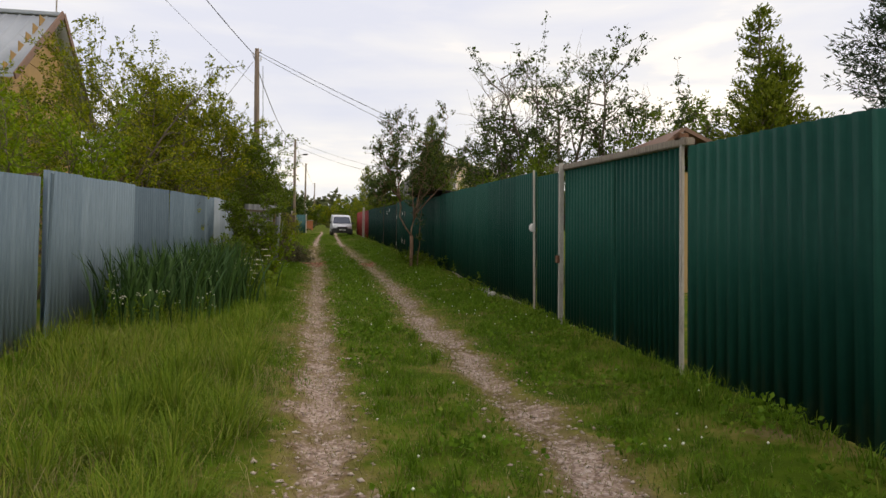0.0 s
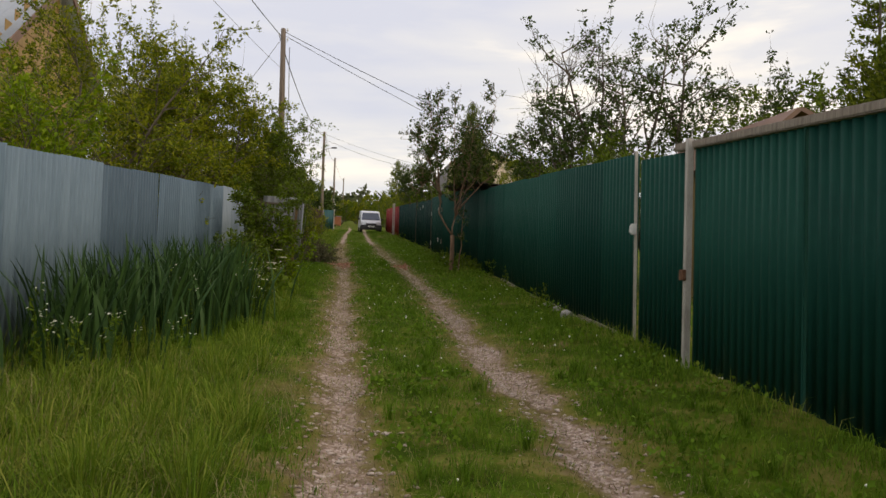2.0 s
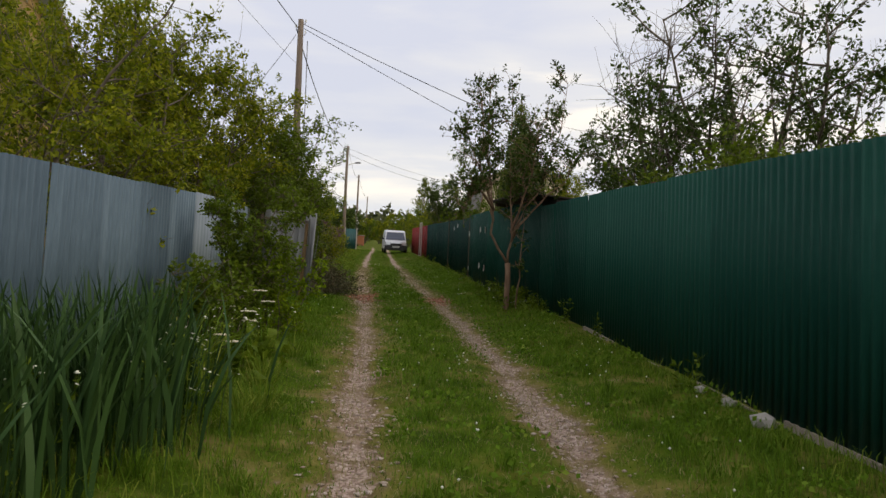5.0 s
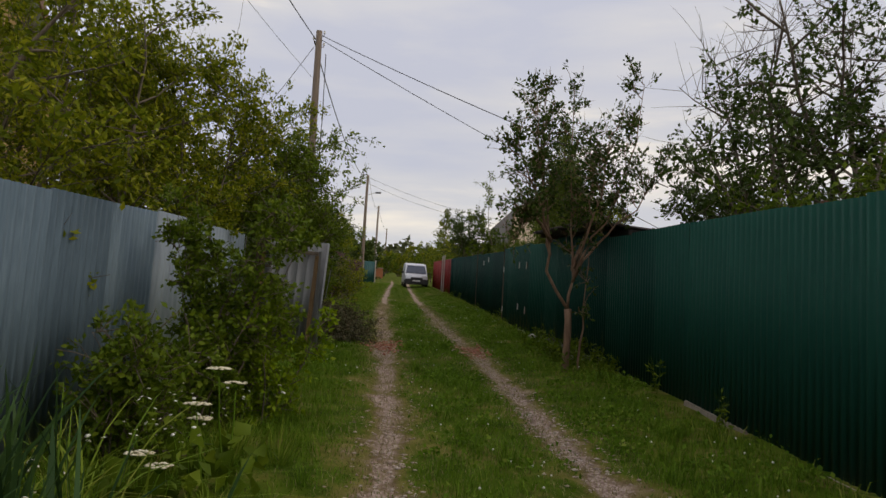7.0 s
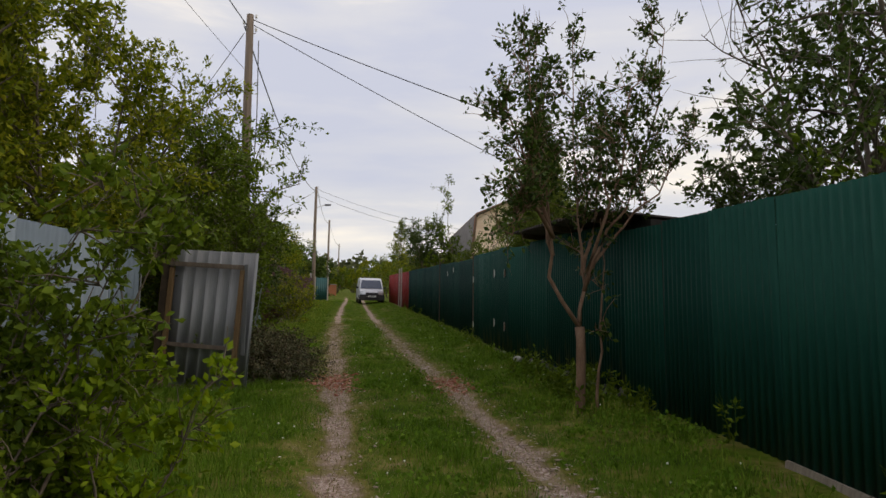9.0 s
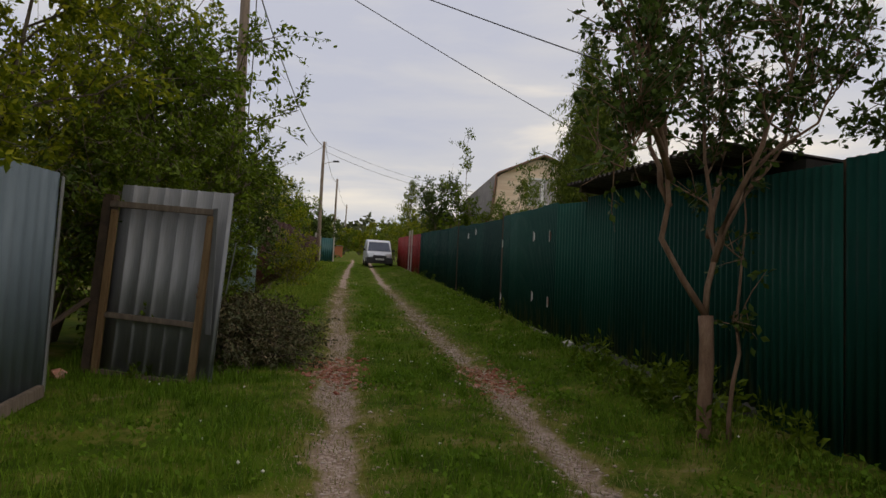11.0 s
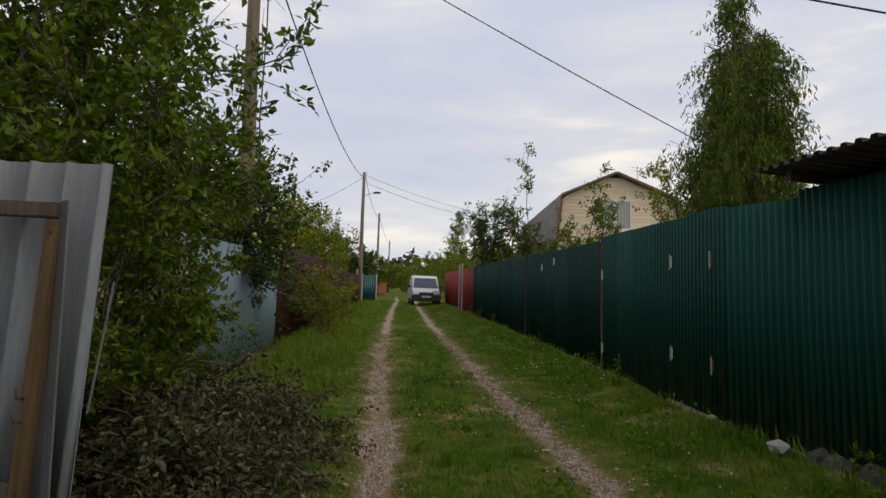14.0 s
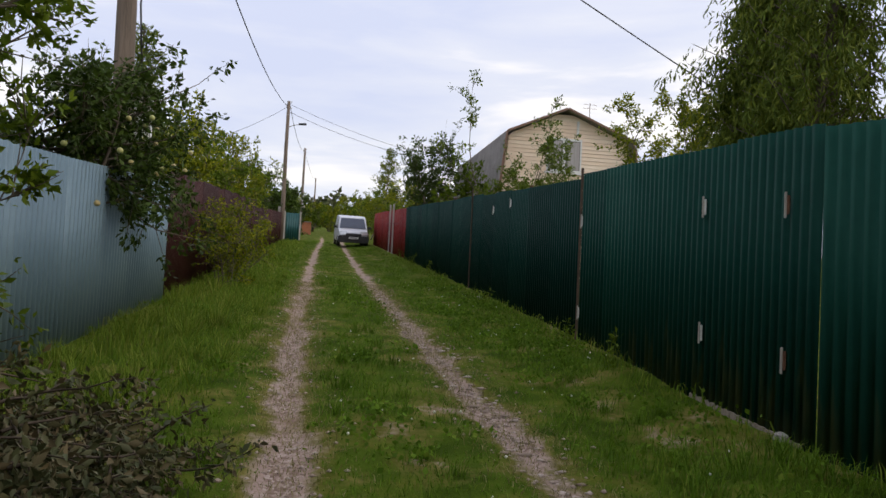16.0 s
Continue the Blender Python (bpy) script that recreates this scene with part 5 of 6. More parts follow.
tree("roadside_bush", -1.85, 39.2, "thin bush with rusty leaves beside the brown fence", 56, 1.3, 0.7, 6, 6, 5, 9, 0.07, 0.5, M_leaf_plum, trunk=0.012, clear=0.1, up=0.6, twig_len=0.35, **BUSH)

# ---- gardens beyond the green fence ----
tree("old_apple_tree", 7.4, 19.2, "large old fruit tree with dark leaves", 60, 6.3, 3.0, 5, 13, 8, 11, 0.095, 0.55, M_leaf_dark, trunk=0.10, up=0.5, clear=0.28, bare=0.15, shoots=7)
tree("old_apple_tree", 5.0, 18.6, "old fruit tree leaning over the green fence", 61, 4.3, 1.6, 4, 10, 8, 11, 0.09, 0.55, M_leaf_dark, trunk=0.07, up=0.4, clear=0.4, shoots=3)
tree("old_apple_tree", 9.6, 18.8, "old fruit tree with dark leaves beside the thuja", 78, 5.2, 1.9, 4, 10, 8, 11, 0.095, 0.55, M_leaf_dark, trunk=0.07, up=0.5, clear=0.3, shoots=5)
tree("bare_tree", 5.75, 19.3, "leafless branching tree top above the fence", 162, 6.2, 2.2, 3, 9, 8, 0, 0.05, 0.5, M_leaf_dark, M_deadwood, trunk=0.06, clear=0.5, up=0.5, bare=1.1, twig_len=0.8)
tree("garden_bush", 5.0, 16.8, "dark leafy bush just behind the green fence", 63, 2.9, 1.1, 6, 8, 6, 14, 0.085, 0.55, M_leaf_mid, trunk=0.03, clear=0.4, **BUSH)
tree("garden_bush", 5.4, 21.2, "dark leafy bush just behind the green fence", 64, 3.3, 1.2, 6, 8, 6, 14, 0.085, 0.55, M_leaf_dark, trunk=0.03, clear=0.4, **BUSH)
tree("garden_bush", 8.6, 16.6, "dark leafy bush beside the brown-roofed house", 65, 4.3, 1.5, 6, 9, 6, 14, 0.09, 0.55, M_leaf_mid, trunk=0.03, clear=0.3, **BUSH)
conifer("thuja", 10.6, 16.2, "yellow-green feathery thuja above the fence", 66, 6.9, 2.7, M_needle_y, 19, 7, 130, 0.12, 0.42, -0.3, 0.8, tops=3)
conifer("pine", 14.9, 16.0, "dark green pine above the fence", 67, 8.6, 2.8, M_needle_d, 26, 10, 75, 0.2, 0.2, 0.2, 0.5)
conifer("pine", 12.5, 13.2, "dark green pine above the fence", 68, 5.4, 1.7, M_needle_d, 20, 8, 50, 0.18, 0.2, 0.2, 0.6)
conifer("weeping_cypress", 4.35, 29.0, "tall feathery conifer with drooping sprays behind the fence", 69, 5.7, 1.35, M_needle, 21, 6, 190, 0.085, 0.22, 0.3, 0.7, tops=4, clear=0.40, weep=0.42)
# verge apple tree
APPLE_STEMS = (((0, 0, 1.0), (-0.3, 0.05, 1.5), (-0.3, 0.0, 2.0), (-0.45, -0.1, 2.8), (-0.6, -0.1, 3.6), (-0.66, -0.15, 4.2)),
               ((-0.3, 0, 1.8), (-0.36, 0.25, 2.3), (-0.4, 0.4, 3.2), (-0.4, 0.45, 4.5)),
               ((-0.3, 0, 2.0), (-0.5, -0.25, 2.5), (-0.75, -0.35, 2.9), (-0.95, -0.3, 3.5)),
               ((-0.3, 0, 2.0), (-0.65, -0.4, 2.3), (-0.85, -0.6, 2.2), (-0.95, -0.7, 1.9)),
               ((0, 0, 1.0), (0.1, 0.02, 1.5), (0.06, 0.1, 2.0), (0.02, 0.2, 3.0), (0.05, 0.25, 4.5)),
               ((0.06, 0, 1.4), (0.22, -0.1, 1.9), (0.52, -0.2, 2.4), (0.85, -0.2, 3.4), (1.0, -0.2, 4.5)),
               ((0.1, 0, 1.5), (0.35, 0.25, 1.95), (0.75, 0.35, 2.3), (1.3, 0.4, 2.9), (1.65, 0.4, 3.5)),
               ((0.07, 0.1, 1.6), (0.3, 0.4, 2.1), (0.5, 0.6, 2.9), (0.5, 0.7, 3.8)),
               ((0.05, -0.1, 1.6), (0.15, -0.4, 2.2), (0.3, -0.6, 2.8), (0.35, -0.7, 3.6)))
tree("apple_tree", 2.6, 20.75, "pruned young apple tree with upright shoots on the grass verge", 71, 4.2, 0.52, 1, 11, 7, 8, 0.066, 0.6, M_leaf_dark, M_bark_red, trunk=0.034, clear=0.42, up=0.8, fork=1.0, lines=APPLE_STEMS, twig_len=0.42)
tree("apple_sucker", 2.78, 20.7, "thin leafy sucker beside the apple trunk", 171, 2.2, 0.4, 1, 6, 3, 5, 0.07, 0.58, M_leaf_dark, M_bark_red, trunk=0.022, clear=0.3, up=0.5, twig_len=0.25, lines=(((0, 0, 0), (0.06, 0, 0.7), (0.1, 0, 1.4), (0.06, 0, 2.2)),))
tree("cherry_tree", 4.9, 52.0, "small dark cherry tree behind the green fence", 72, 5.0, 1.9, 4, 10, 8, 15, 0.12, 0.5, M_leaf_dark, trunk=0.05, clear=0.4, up=0.5, shoots=3)
tree("garden_bush", 6.0, 43.0, "dense garden bush before the cream house", 73, 3.9, 1.3, 6, 9, 7, 18, 0.09, 0.5, M_leaf_mid, trunk=0.03, clear=0.1, **BUSH)
tree("garden_bush", 6.1, 42.6, "young tree before the cream house wall", 74, 3.2, 0.3, 3, 9, 6, 16, 0.08, 0.5, M_leaf_mid, trunk=0.03, clear=0.2, **BUSH)
tree("garden_bush", 9.0, 41.4, "leafy garden bush before the cream house", 75, 2.9, 0.9, 5, 9, 7, 16, 0.09, 0.5, M_leaf_plum, trunk=0.03, clear=0.2, **BUSH)
tree("garden_bush", 8.0, 37.6, "leafy garden tree beside the conifer", 76, 4.6, 1.6, 5, 9, 8, 22, 0.09, 0.5, M_leaf_plum, trunk=0.04, clear=0.3)
tree("slim_tree", 5.7, 45.2, "thin sparse tree rising beside the roof", 77, 6.3, 0.6, 3, 6, 4, 8, 0.12, 0.5, M_leaf_mid, trunk=0.035, clear=0.6, up=0.9)
for k, (x, y, h, s, mm) in enumerate(((5.6, 47.5, 3.4, 1.5, M_leaf_mid), (5.4, 57, 3.2, 1.6, M_leaf_plum), (5.6, 63, 3.4, 1.7, M_leaf_mid), (5.2, 70, 3.8, 1.9, M_leaf_plum), (5.8, 82, 4.4, 2.4, M_leaf_mid), (4.6, 90, 4.4, 2.2, M_leaf_plum))):
    tree("fruit_tree", x, y, "leafy fruit tree behind the red fence", 80 + k, h, s, 4, 8, 6, 9, 0.17, 0.55, mm, trunk=0.06, clear=0.2, up=0.45, shoots=4)
conifer("spruce", 4.5, 76.0, "young pale green spruce beside the lane", 90, 7.2, 2.4, M_needle_y, 22, 8, 44, 0.2, 0.35, 0.2, 0.8)
for k, (x, y, h, s, mm) in enumerate(((-3.9, 79, 4.2, 1.9, M_leaf_dark), (-3.6, 88, 4.4, 2.0, M_leaf_dark), (-3.4, 97, 4.2, 2.0, M_leaf_dark), (-4.2, 108, 4.8, 2.5, M_leaf_mid), (-1.2, 124, 3.6, 2.4, M_leaf_mid), (5.0, 102, 4.8, 2.5, M_leaf_mid), (-3.6, 120, 4.6, 2.6, M_leaf_plum), (4.5, 116, 5, 2.7, M_leaf_plum), (1.4, 132, 4.2, 2.6, M_leaf_plum))):
    tree("lane_tree", x, y, "leafy tree at the far end of the lane", 100 + k, h, s, 4, 7, 6, 9, 0.26, 0.6, mm, trunk=0.08, clear=0.03, up=0.35, thick=2.6)


# ---- far wood ----
def far_wood():
    rng = np.random.default_rng(9)
    pieces = []
    for k in range(420):
        x = rng.uniform(-150, 150)
        y = rng.uniform(215, 290) + abs(x) * 0.1
        h = rng.uniform(6.5, 9.5) + 1.0 * math.sin(x * 0.06)
        z = float(base_z(y))
        n = 90
        a, f = rng.uniform(0, 2 * np.pi, n), rng.uniform(0.15, 1, n)
        r = (1 - f) ** 0.7 * 3.4 * rng.uniform(0.5, 1.1, n)
        at = np.stack([x + r * np.cos(a), y + r * np.sin(a), z + f * h], -1)
        pieces.append(leaves(rng, at, np.repeat(np.array([[0, -0.3, 0.2]]), n, 0), 1.7, 0.8, 0.3))
    v, t = merged(pieces)
    tagged(part("far_wood", np_mesh("far_wood", v, t), M_far), "distant mixed wood along the ridge", "forest", kind="stuff")


far_wood()


# ---- grass ----
def blades(rng, x, y, h, w, lean, curl=0.5):
    """Tapered bent blades, three triangles each."""
    n = len(x)
    a = rng.uniform(0, 2 * np.pi, n)
    side = np.stack([np.cos(a), np.sin(a), np.zeros(n)], -1) * (w * 0.5)[:, None]
    b = rng.uniform(0, 2 * np.pi, n)
    out = np.stack([np.cos(b), np.sin(b), np.zeros(n)], -1) * (lean * h)[:, None]
    p0 = np.stack([x, y, land(x, y) - 0.01], -1)
    up = np.zeros((n, 3))
    up[:, 2] = h
    mid = p0 + up * 0.6 + out * (1 - curl) * 0.6
    tip = p0 + up * (1 - 0.35 * np.minimum(lean, 1.2))[:, None] + out
    v = np.stack([p0 - side, p0 + side, mid + side * 0.75, mid - side * 0.75, tip], 1).reshape(-1, 3)
    o = np.arange(n)[:, None] * 5
    return v, np.concatenate([o + np.array([[0, 1, 2]]), o + np.array([[0, 2, 3]]), o + np.array([[3, 2, 4]])])


def rut_wear(x, y):
    return np.maximum(np.exp(-((x - rut_left(y)) / np.interp(y, [0, 10, 20, 40], [0.25, 0.21, 0.155, 0.14])) ** 2), np.exp(-((x - rut_right(y)) / np.interp(y, [0, 10, 20, 40], [0.25, 0.21, 0.155, 0.14])) ** 2))


def rut_edge(x, y):
    """The wider trodden margin on both sides of each wheel track."""
    r = np.interp(y, [0, 10, 20, 40], [0.52, 0.48, 0.36, 0.30])
    return np.maximum(np.exp(-((x - rut_left(y)) / r) ** 2), np.exp(-((x - rut_right(y)) / r) ** 2))


def clumpy(x, y, k=1.0):
    a = np.sin(2.3 * k * x + 1.3 * k * y + 1.2 * np.sin(0.9 * y)) + np.sin(1.1 * k * y - 3.1 * k * x + 2.0) * np.sin(0.7 * k * y)
    b = np.sin(7.3 * k * x + 2.0 * np.sin(3.1 * y)) * np.sin(6.1 * k * y + 1.5 * np.sin(4.3 * x))
    return np.clip(0.5 + 0.22 * a + 0.25 * b, 0, 1)


def lane_grass():
    rng = np.random.default_rng(3)
    got = []
    for y0, y1, per, ws in ((2.4, 14, 1200, 1.2), (14, 27, 1000, 1.3), (27, 42, 600, 1.8), (42, 75, 160, 3.4)):
        n = int(6.1 * (y1 - y0) * per)
        x, y = rng.uniform(-2.95, 3.15, n), rng.uniform(y0, y1, n)
        keep = rng.uniform(size=n) > rut_wear(x, y) * (0.62 + 0.5 * clumpy(x * 2, y, 2.1))
        x, y = x[keep], y[keep]
        c = clumpy(x, y)
        big = clumpy(x + 3.0, y, 0.45)
        h = (0.03 + 0.17 * c ** 1.6 * (0.35 + 0.65 * big)) * rng.uniform(0.45, 1.3, len(x)) * (1 - 0.72 * rut_edge(x, y))
        h = h * np.where((x > rut_right(y) + 0.35), 1.25, 1.0) + np.where(x < rut_left(y) - 0.5, 0.05 * c, 0)
        w = rng.uniform(0.003, 0.007, len(x)) * ws
        v, t = blades(rng, x, y, h, w, rng.uniform(0.1, 1.1, len(x)))
        if y0 >= 27:
            # far blades are single slivers
            v = v.reshape(-1, 5, 3)[:, [0, 1, 4]].reshape(-1, 3)
            t = np.arange(len(v)).reshape(-1, 3)
        got.append((v, t))
    # lush tufts that lean out over the tracks
    for k in range(430):
        cy = 2.6 + 37 * rng.uniform() ** 1.4
        cx = rng.choice([rng.uniform(rut_left(cy) + 0.33, rut_right(cy) - 0.35), rng.uniform(rut_right(cy) + 0.4, 3.0), rng.uniform(-1.6, rut_left(cy) - 0.4)])
        n = int(rng.integers(30, 80))
        a, r = rng.uniform(0, 2 * np.pi, n), np.abs(rng.normal(size=n)) * 0.07
        got.append(blades(rng, cx + r * np.cos(a), cy + r * np.sin(a), rng.uniform(0.08, 0.2, n) * rng.uniform(0.7, 1.3), rng.uniform(0.004, 0.008, n), rng.uniform(0.3, 1.0, n)))
    v, t = merged(got)
    tagged(part("lane_grass", np_mesh("lane_grass", v, t), M_grass), "short trodden green grass on the lane", "grass", kind="stuff")


def verge_grass():
    rng = np.random.default_rng(4)
    got = []
    # tall left verge, tall strip at the fence feet
    for x0, x1, y0, y1, per, h0, h1, ws in ((-2.95, -0.75, 1.5, 12, 420, 0.14, 0.42, 1.0), (-2.6, -1.3, 12, 17.5, 300, 0.12, 0.34, 1.0), (-2.4, -0.75, 27.3, 42, 420, 0.12, 0.34, 1.3), (-2.4, -0.8, 42, 72, 130, 0.12, 0.34, 2.4),
                                            (2.75, 3.18, 2.0, 20, 330, 0.08, 0.24, 1.0), (2.85, 3.3, 20, 52, 200, 0.08, 0.24, 1.5), (2.2, 3.0, 19.8, 22.5, 200, 0.08, 0.25, 1.0)):
        n = int((x1 - x0) * (y1 - y0) * per)
        x, y = rng.uniform(x0, x1, n), rng.uniform(y0, y1, n)
        c = clumpy(x, y, 1.6)
        edge = np.clip((x1 - x) / 0.6, 0.15, 1) if x0 < 0 else np.ones(n)
        keep = rng.uniform(size=n) < 0.25 + 0.75 * c
        x, y, c, edge = x[keep], y[keep], c[keep], edge[keep]
        h = (h0 + (h1 - h0) * c * edge) * rng.uniform(0.5, 1.2, len(x))
        got.append(blades(rng, x, y, h, rng.uniform(0.004, 0.009, len(x)) * ws, rng.uniform(0.15, 1.0, len(x))))
    # tussocks: blades that fall outwards from a crown
    for k in range(230):
        if k < 120:
            cx, cy = rng.uniform(-2.7, -0.55), rng.uniform(2.0, 9.5)
        elif k < 165:
            cx, cy = rng.uniform(-1.2, -0.45), rng.uniform(2.6, 8.0)
        elif k < 180:
            cx, cy = rng.uniform(-1.2, -0.7), rng.uniform(9.0, 17.0)
        else:
            cx, cy = rng.uniform(-2.2, -0.75), rng.uniform(27.5, 40)
        n = int(rng.integers(50, 130))
        a, r = rng.uniform(0, 2 * np.pi, n), np.abs(rng.normal(size=n)) * 0.06
        x, y = cx + r * np.cos(a), cy + r * np.sin(a)
        v, t = blades(rng, x, y, rng.uniform(0.16, 0.42, n) * rng.uniform(0.6, 1.25), rng.uniform(0.004, 0.008, n), np.full(n, 0.02))
        v = v.reshape(-1, 5, 3)
        fall = rng.uniform(0.05, 0.38, n)
        v[:, 4, 0] += np.cos(a) * fall
        v[:, 4, 1] += np.sin(a) * fall
        v[:, 4, 2] -= fall * 0.45
        v[:, 2:4, 0] += (np.cos(a) * fall * 0.4)[:, None]
        v[:, 2:4, 1] += (np.sin(a) * fall * 0.4)[:, None]
        got.append((v.reshape(-1, 3), t))
    v, t = merged(got)
    tagged(part("verge_grass", np_mesh("verge_grass", v, t), M_tall), "tall uncut grass along the fences", "grass", kind="stuff")
    # dry stalks beside the tracks and in the verge
    n = 15000
    x, y = rng.uniform(-2.7, -0.3, n), rng.uniform(1.5, 9.0, n)
    k = rng.uniform(size=n) < clumpy(x, y, 1.3) ** 2 * 0.8
    g1 = blades(rng, x[k], y[k], rng.uniform(0.10, 0.36, k.sum()), rng.uniform(0.002, 0.0045, k.sum()), rng.uniform(0.3, 1.3, k.sum()))
    n = 60000
    y = rng.uniform(1.5, 40, n)
    x = np.where(rng.uniform(size=n) < 0.5, rut_left(y), rut_right(y)) + rng.normal(size=n) * np.interp(y, [0, 18, 26], [0.42, 0.36, 0.22])
    g2 = blades(rng, x, y, rng.uniform(0.02, 0.085, n), rng.uniform(0.003, 0.006, n), rng.uniform(0.4, 1.5, n))
    v, t = merged([g1, g2])
    tagged(part("dry_grass", np_mesh("dry_grass", v, t), M_dry), "dry yellow grass beside the wheel tracks", "grass", kind="stuff")


lane_grass()
verge_grass()


# ---- gravel and rubble ----
def gravel():
    rng = np.random.default_rng(6)
    base_v = np.array([[1, 0, 0], [-1, 0, 0], [0, 1, 0], [0, -1, 0], [0, 0, 1], [0, 0, -1]], float)
    base_t = np.array([[0, 2, 4], [2, 1, 4], [1, 3, 4], [3, 0, 4], [2, 0, 5], [1, 2, 5], [3, 1, 5], [0, 3, 5]])
    n = 15000
    y = 1.5 + 42 * rng.uniform(size=n) ** 1.5
    x = np.where(rng.uniform(size=n) < 0.5, rut_left(y), rut_right(y)) + rng.normal(size=n) * 0.17
    keep = rng.uniform(size=n) < 0.25 + 0.75 * clumpy(x * 0.6, y, 1.7)
    x, y = x[keep], y[keep]
    m = len(x)
    # flat pale stones: along the far stretch of one track, and in patches along both
    ya, yb, yc = rng.uniform(25, 38, 420), rng.uniform(2.2, 21, 1500), rng.uniform(2.2, 16, 700)
    xa, xb, xc = rut_right(ya) + rng.normal(size=420) * 0.09, rut_right(yb) + rng.normal(size=1500) * 0.13, rut_left(yc) + rng.normal(size=700) * 0.15
    kb, kc = clumpy(xb * 0.4 + 2, yb, 0.9) > rng.uniform(0.3, 0.8, 1500), clumpy(xc * 0.4, yc, 0.9) > rng.uniform(0.3, 0.8, 700)
    x, y = np.concatenate([x, xa, xb[kb], xc[kc]]), np.concatenate([y, ya, yb[kb], yc[kc]])
    n = len(x)
    s = 0.005 + 0.019 * rng.uniform(size=n) ** 2.4
    s[m:] = rng.uniform(0.014, 0.05, n - m) * np.where(y[m:] < 22, 0.75, 1.0)
    flat = np.where(np.arange(n) < m, 1.0, 0.45)
    v = base_v[None] * s[:, None, None] * rng.uniform(0.6, 1.3, (n, 6, 1)) * np.array([1.2, 1.2, 0.6])
    a = rng.uniform(0, 2 * np.pi, n)
    ca, sa = np.cos(a)[:, None], np.sin(a)[:, None]
    vx, vy = v[:, :, 0] * ca - v[:, :, 1] * sa, v[:, :, 0] * sa + v[:, :, 1] * ca
    v = np.stack([vx + x[:, None], vy + y[:, None], v[:, :, 2] * flat[:, None] + (land(x, y) + s * 0.1 * flat)[:, None]], -1).reshape(-1, 3)
    t = (np.arange(n)[:, None, None] * 6 + base_t[None]).reshape(-1, 3)
    tagged(part("gravel", np_mesh("gravel", v, t), M_stone), "pinkish grey gravel in the wheel tracks", "gravel", kind="stuff")


gravel()


def rubble(name, track, y0, y1, n, seed):
    rng = random.Random(seed)
    shapes = []
    for k in range(5):
        bm = box(-0.5, -0.5, -0.5, 0.5, 0.5, 0.5, 0.06)
        for v in bm.verts:
            v.co += Vector((rng.uniform(-1, 1), rng.uniform(-1, 1), rng.uniform(-1, 1))) * 0.12
        me = as_mesh("brick_piece", bm)
        me.materials.append(M_brick)
        shapes.append(me)
    ym = (y0 + y1) / 2
    xm = float(track(ym))
    zm = gz(xm, ym)
    heap = thing(name, pose(xm, ym, zm), "patch of crushed red brick pressed into the wheel track", "rubble", "brick patches")
    for k in range(n):
        yy = rng.triangular(y0, y1, ym)
        xx = float(track(yy)) + rng.gauss(0, 0.17)
        s = rng.choice((0.014, 0.018, 0.024, 0.03, 0.042))
        part("brick_piece", shapes[k % 5], None, heap, m=pose(xx - xm, yy - ym, gz(xx, yy) - zm + s * 0.12, rng.uniform(-25, 25), rng.uniform(-25, 25), rng.uniform(0, 360)) @ Matrix.Diagonal((s * 1.5, s, s * 0.6, 1)))


rubble("brick_rubble", rut_left, 22.7, 25.0, 300, 1)
rubble("brick_rubble", rut_right, 22.5, 24.9, 300, 2)


# ---- plants of the verge ----
def strap_clump(name, x, y, n, h, spread, label, seed, material, w=0.03, category="plant", lean=0.35):
    rng = np.random.default_rng(seed)
    z0 = gz(x, y)
    root = thing(name, pose(x, y, z0), label, category)
    px, py = rng.normal(size=n) * spread[0], rng.normal(size=n) * spread[1]
    hh = h * rng.uniform(0.55, 1.1, n)
    b = rng.uniform(0, 2 * np.pi, n)
    ln = lean * rng.uniform(0.2, 1.3, n)
    bend = np.stack([np.cos(b), np.sin(b)], -1)
    sd = np.stack([-np.sin(b + rng.normal(size=n)), np.cos(b), np.zeros(n)], -1) * (w * rng.uniform(0.6, 1.2, n) / 2)[:, None]
    ring = []
    fs = np.array([0, 0.35, 0.65, 0.88, 1.0])
    for f, wd in zip(fs, (0.7, 1.0, 0.85, 0.5, 0.03)):
        flop = np.where(rng.uniform(size=n) < 0.18, 1.6, 1.0)
        c = np.stack([px + bend[:, 0] * ln * hh * f ** 2, py + bend[:, 1] * ln * hh * f ** 2, hh * (f - 0.28 * ln * f ** 3) - 0.02 + land(px + x, py + y) - z0], -1)
        ring += [c - sd * wd, c + sd * wd]
    v = np.stack(ring, 1).reshape(-1, 3)
    o = np.arange(n)[:, None] * 10
    t = []
    for k in range(4):
        t += [o + np.array([[2 * k, 2 * k + 1, 2 * k + 3]]), o + np.array([[2 * k, 2 * k + 3, 2 * k + 2]])]
    tris = np.concatenate(t)
    fan = (np.floor((np.arctan2(py, px) + np.pi) / (2 * np.pi) * 6).astype(int)) % 6
    for g in range(6):
        pick = np.nonzero(fan == g)[0]
        if len(pick):
            vg = v.reshape(n, 10, 3)[pick].reshape(-1, 3)
            tg_ = (tris.reshape(8, n, 3)[:, :1] + np.arange(len(pick))[None, :, None] * 10).reshape(-1, 3)
            part("leaf_fan", np_mesh("leaf_fan", vg, tg_), material, root)
    return root


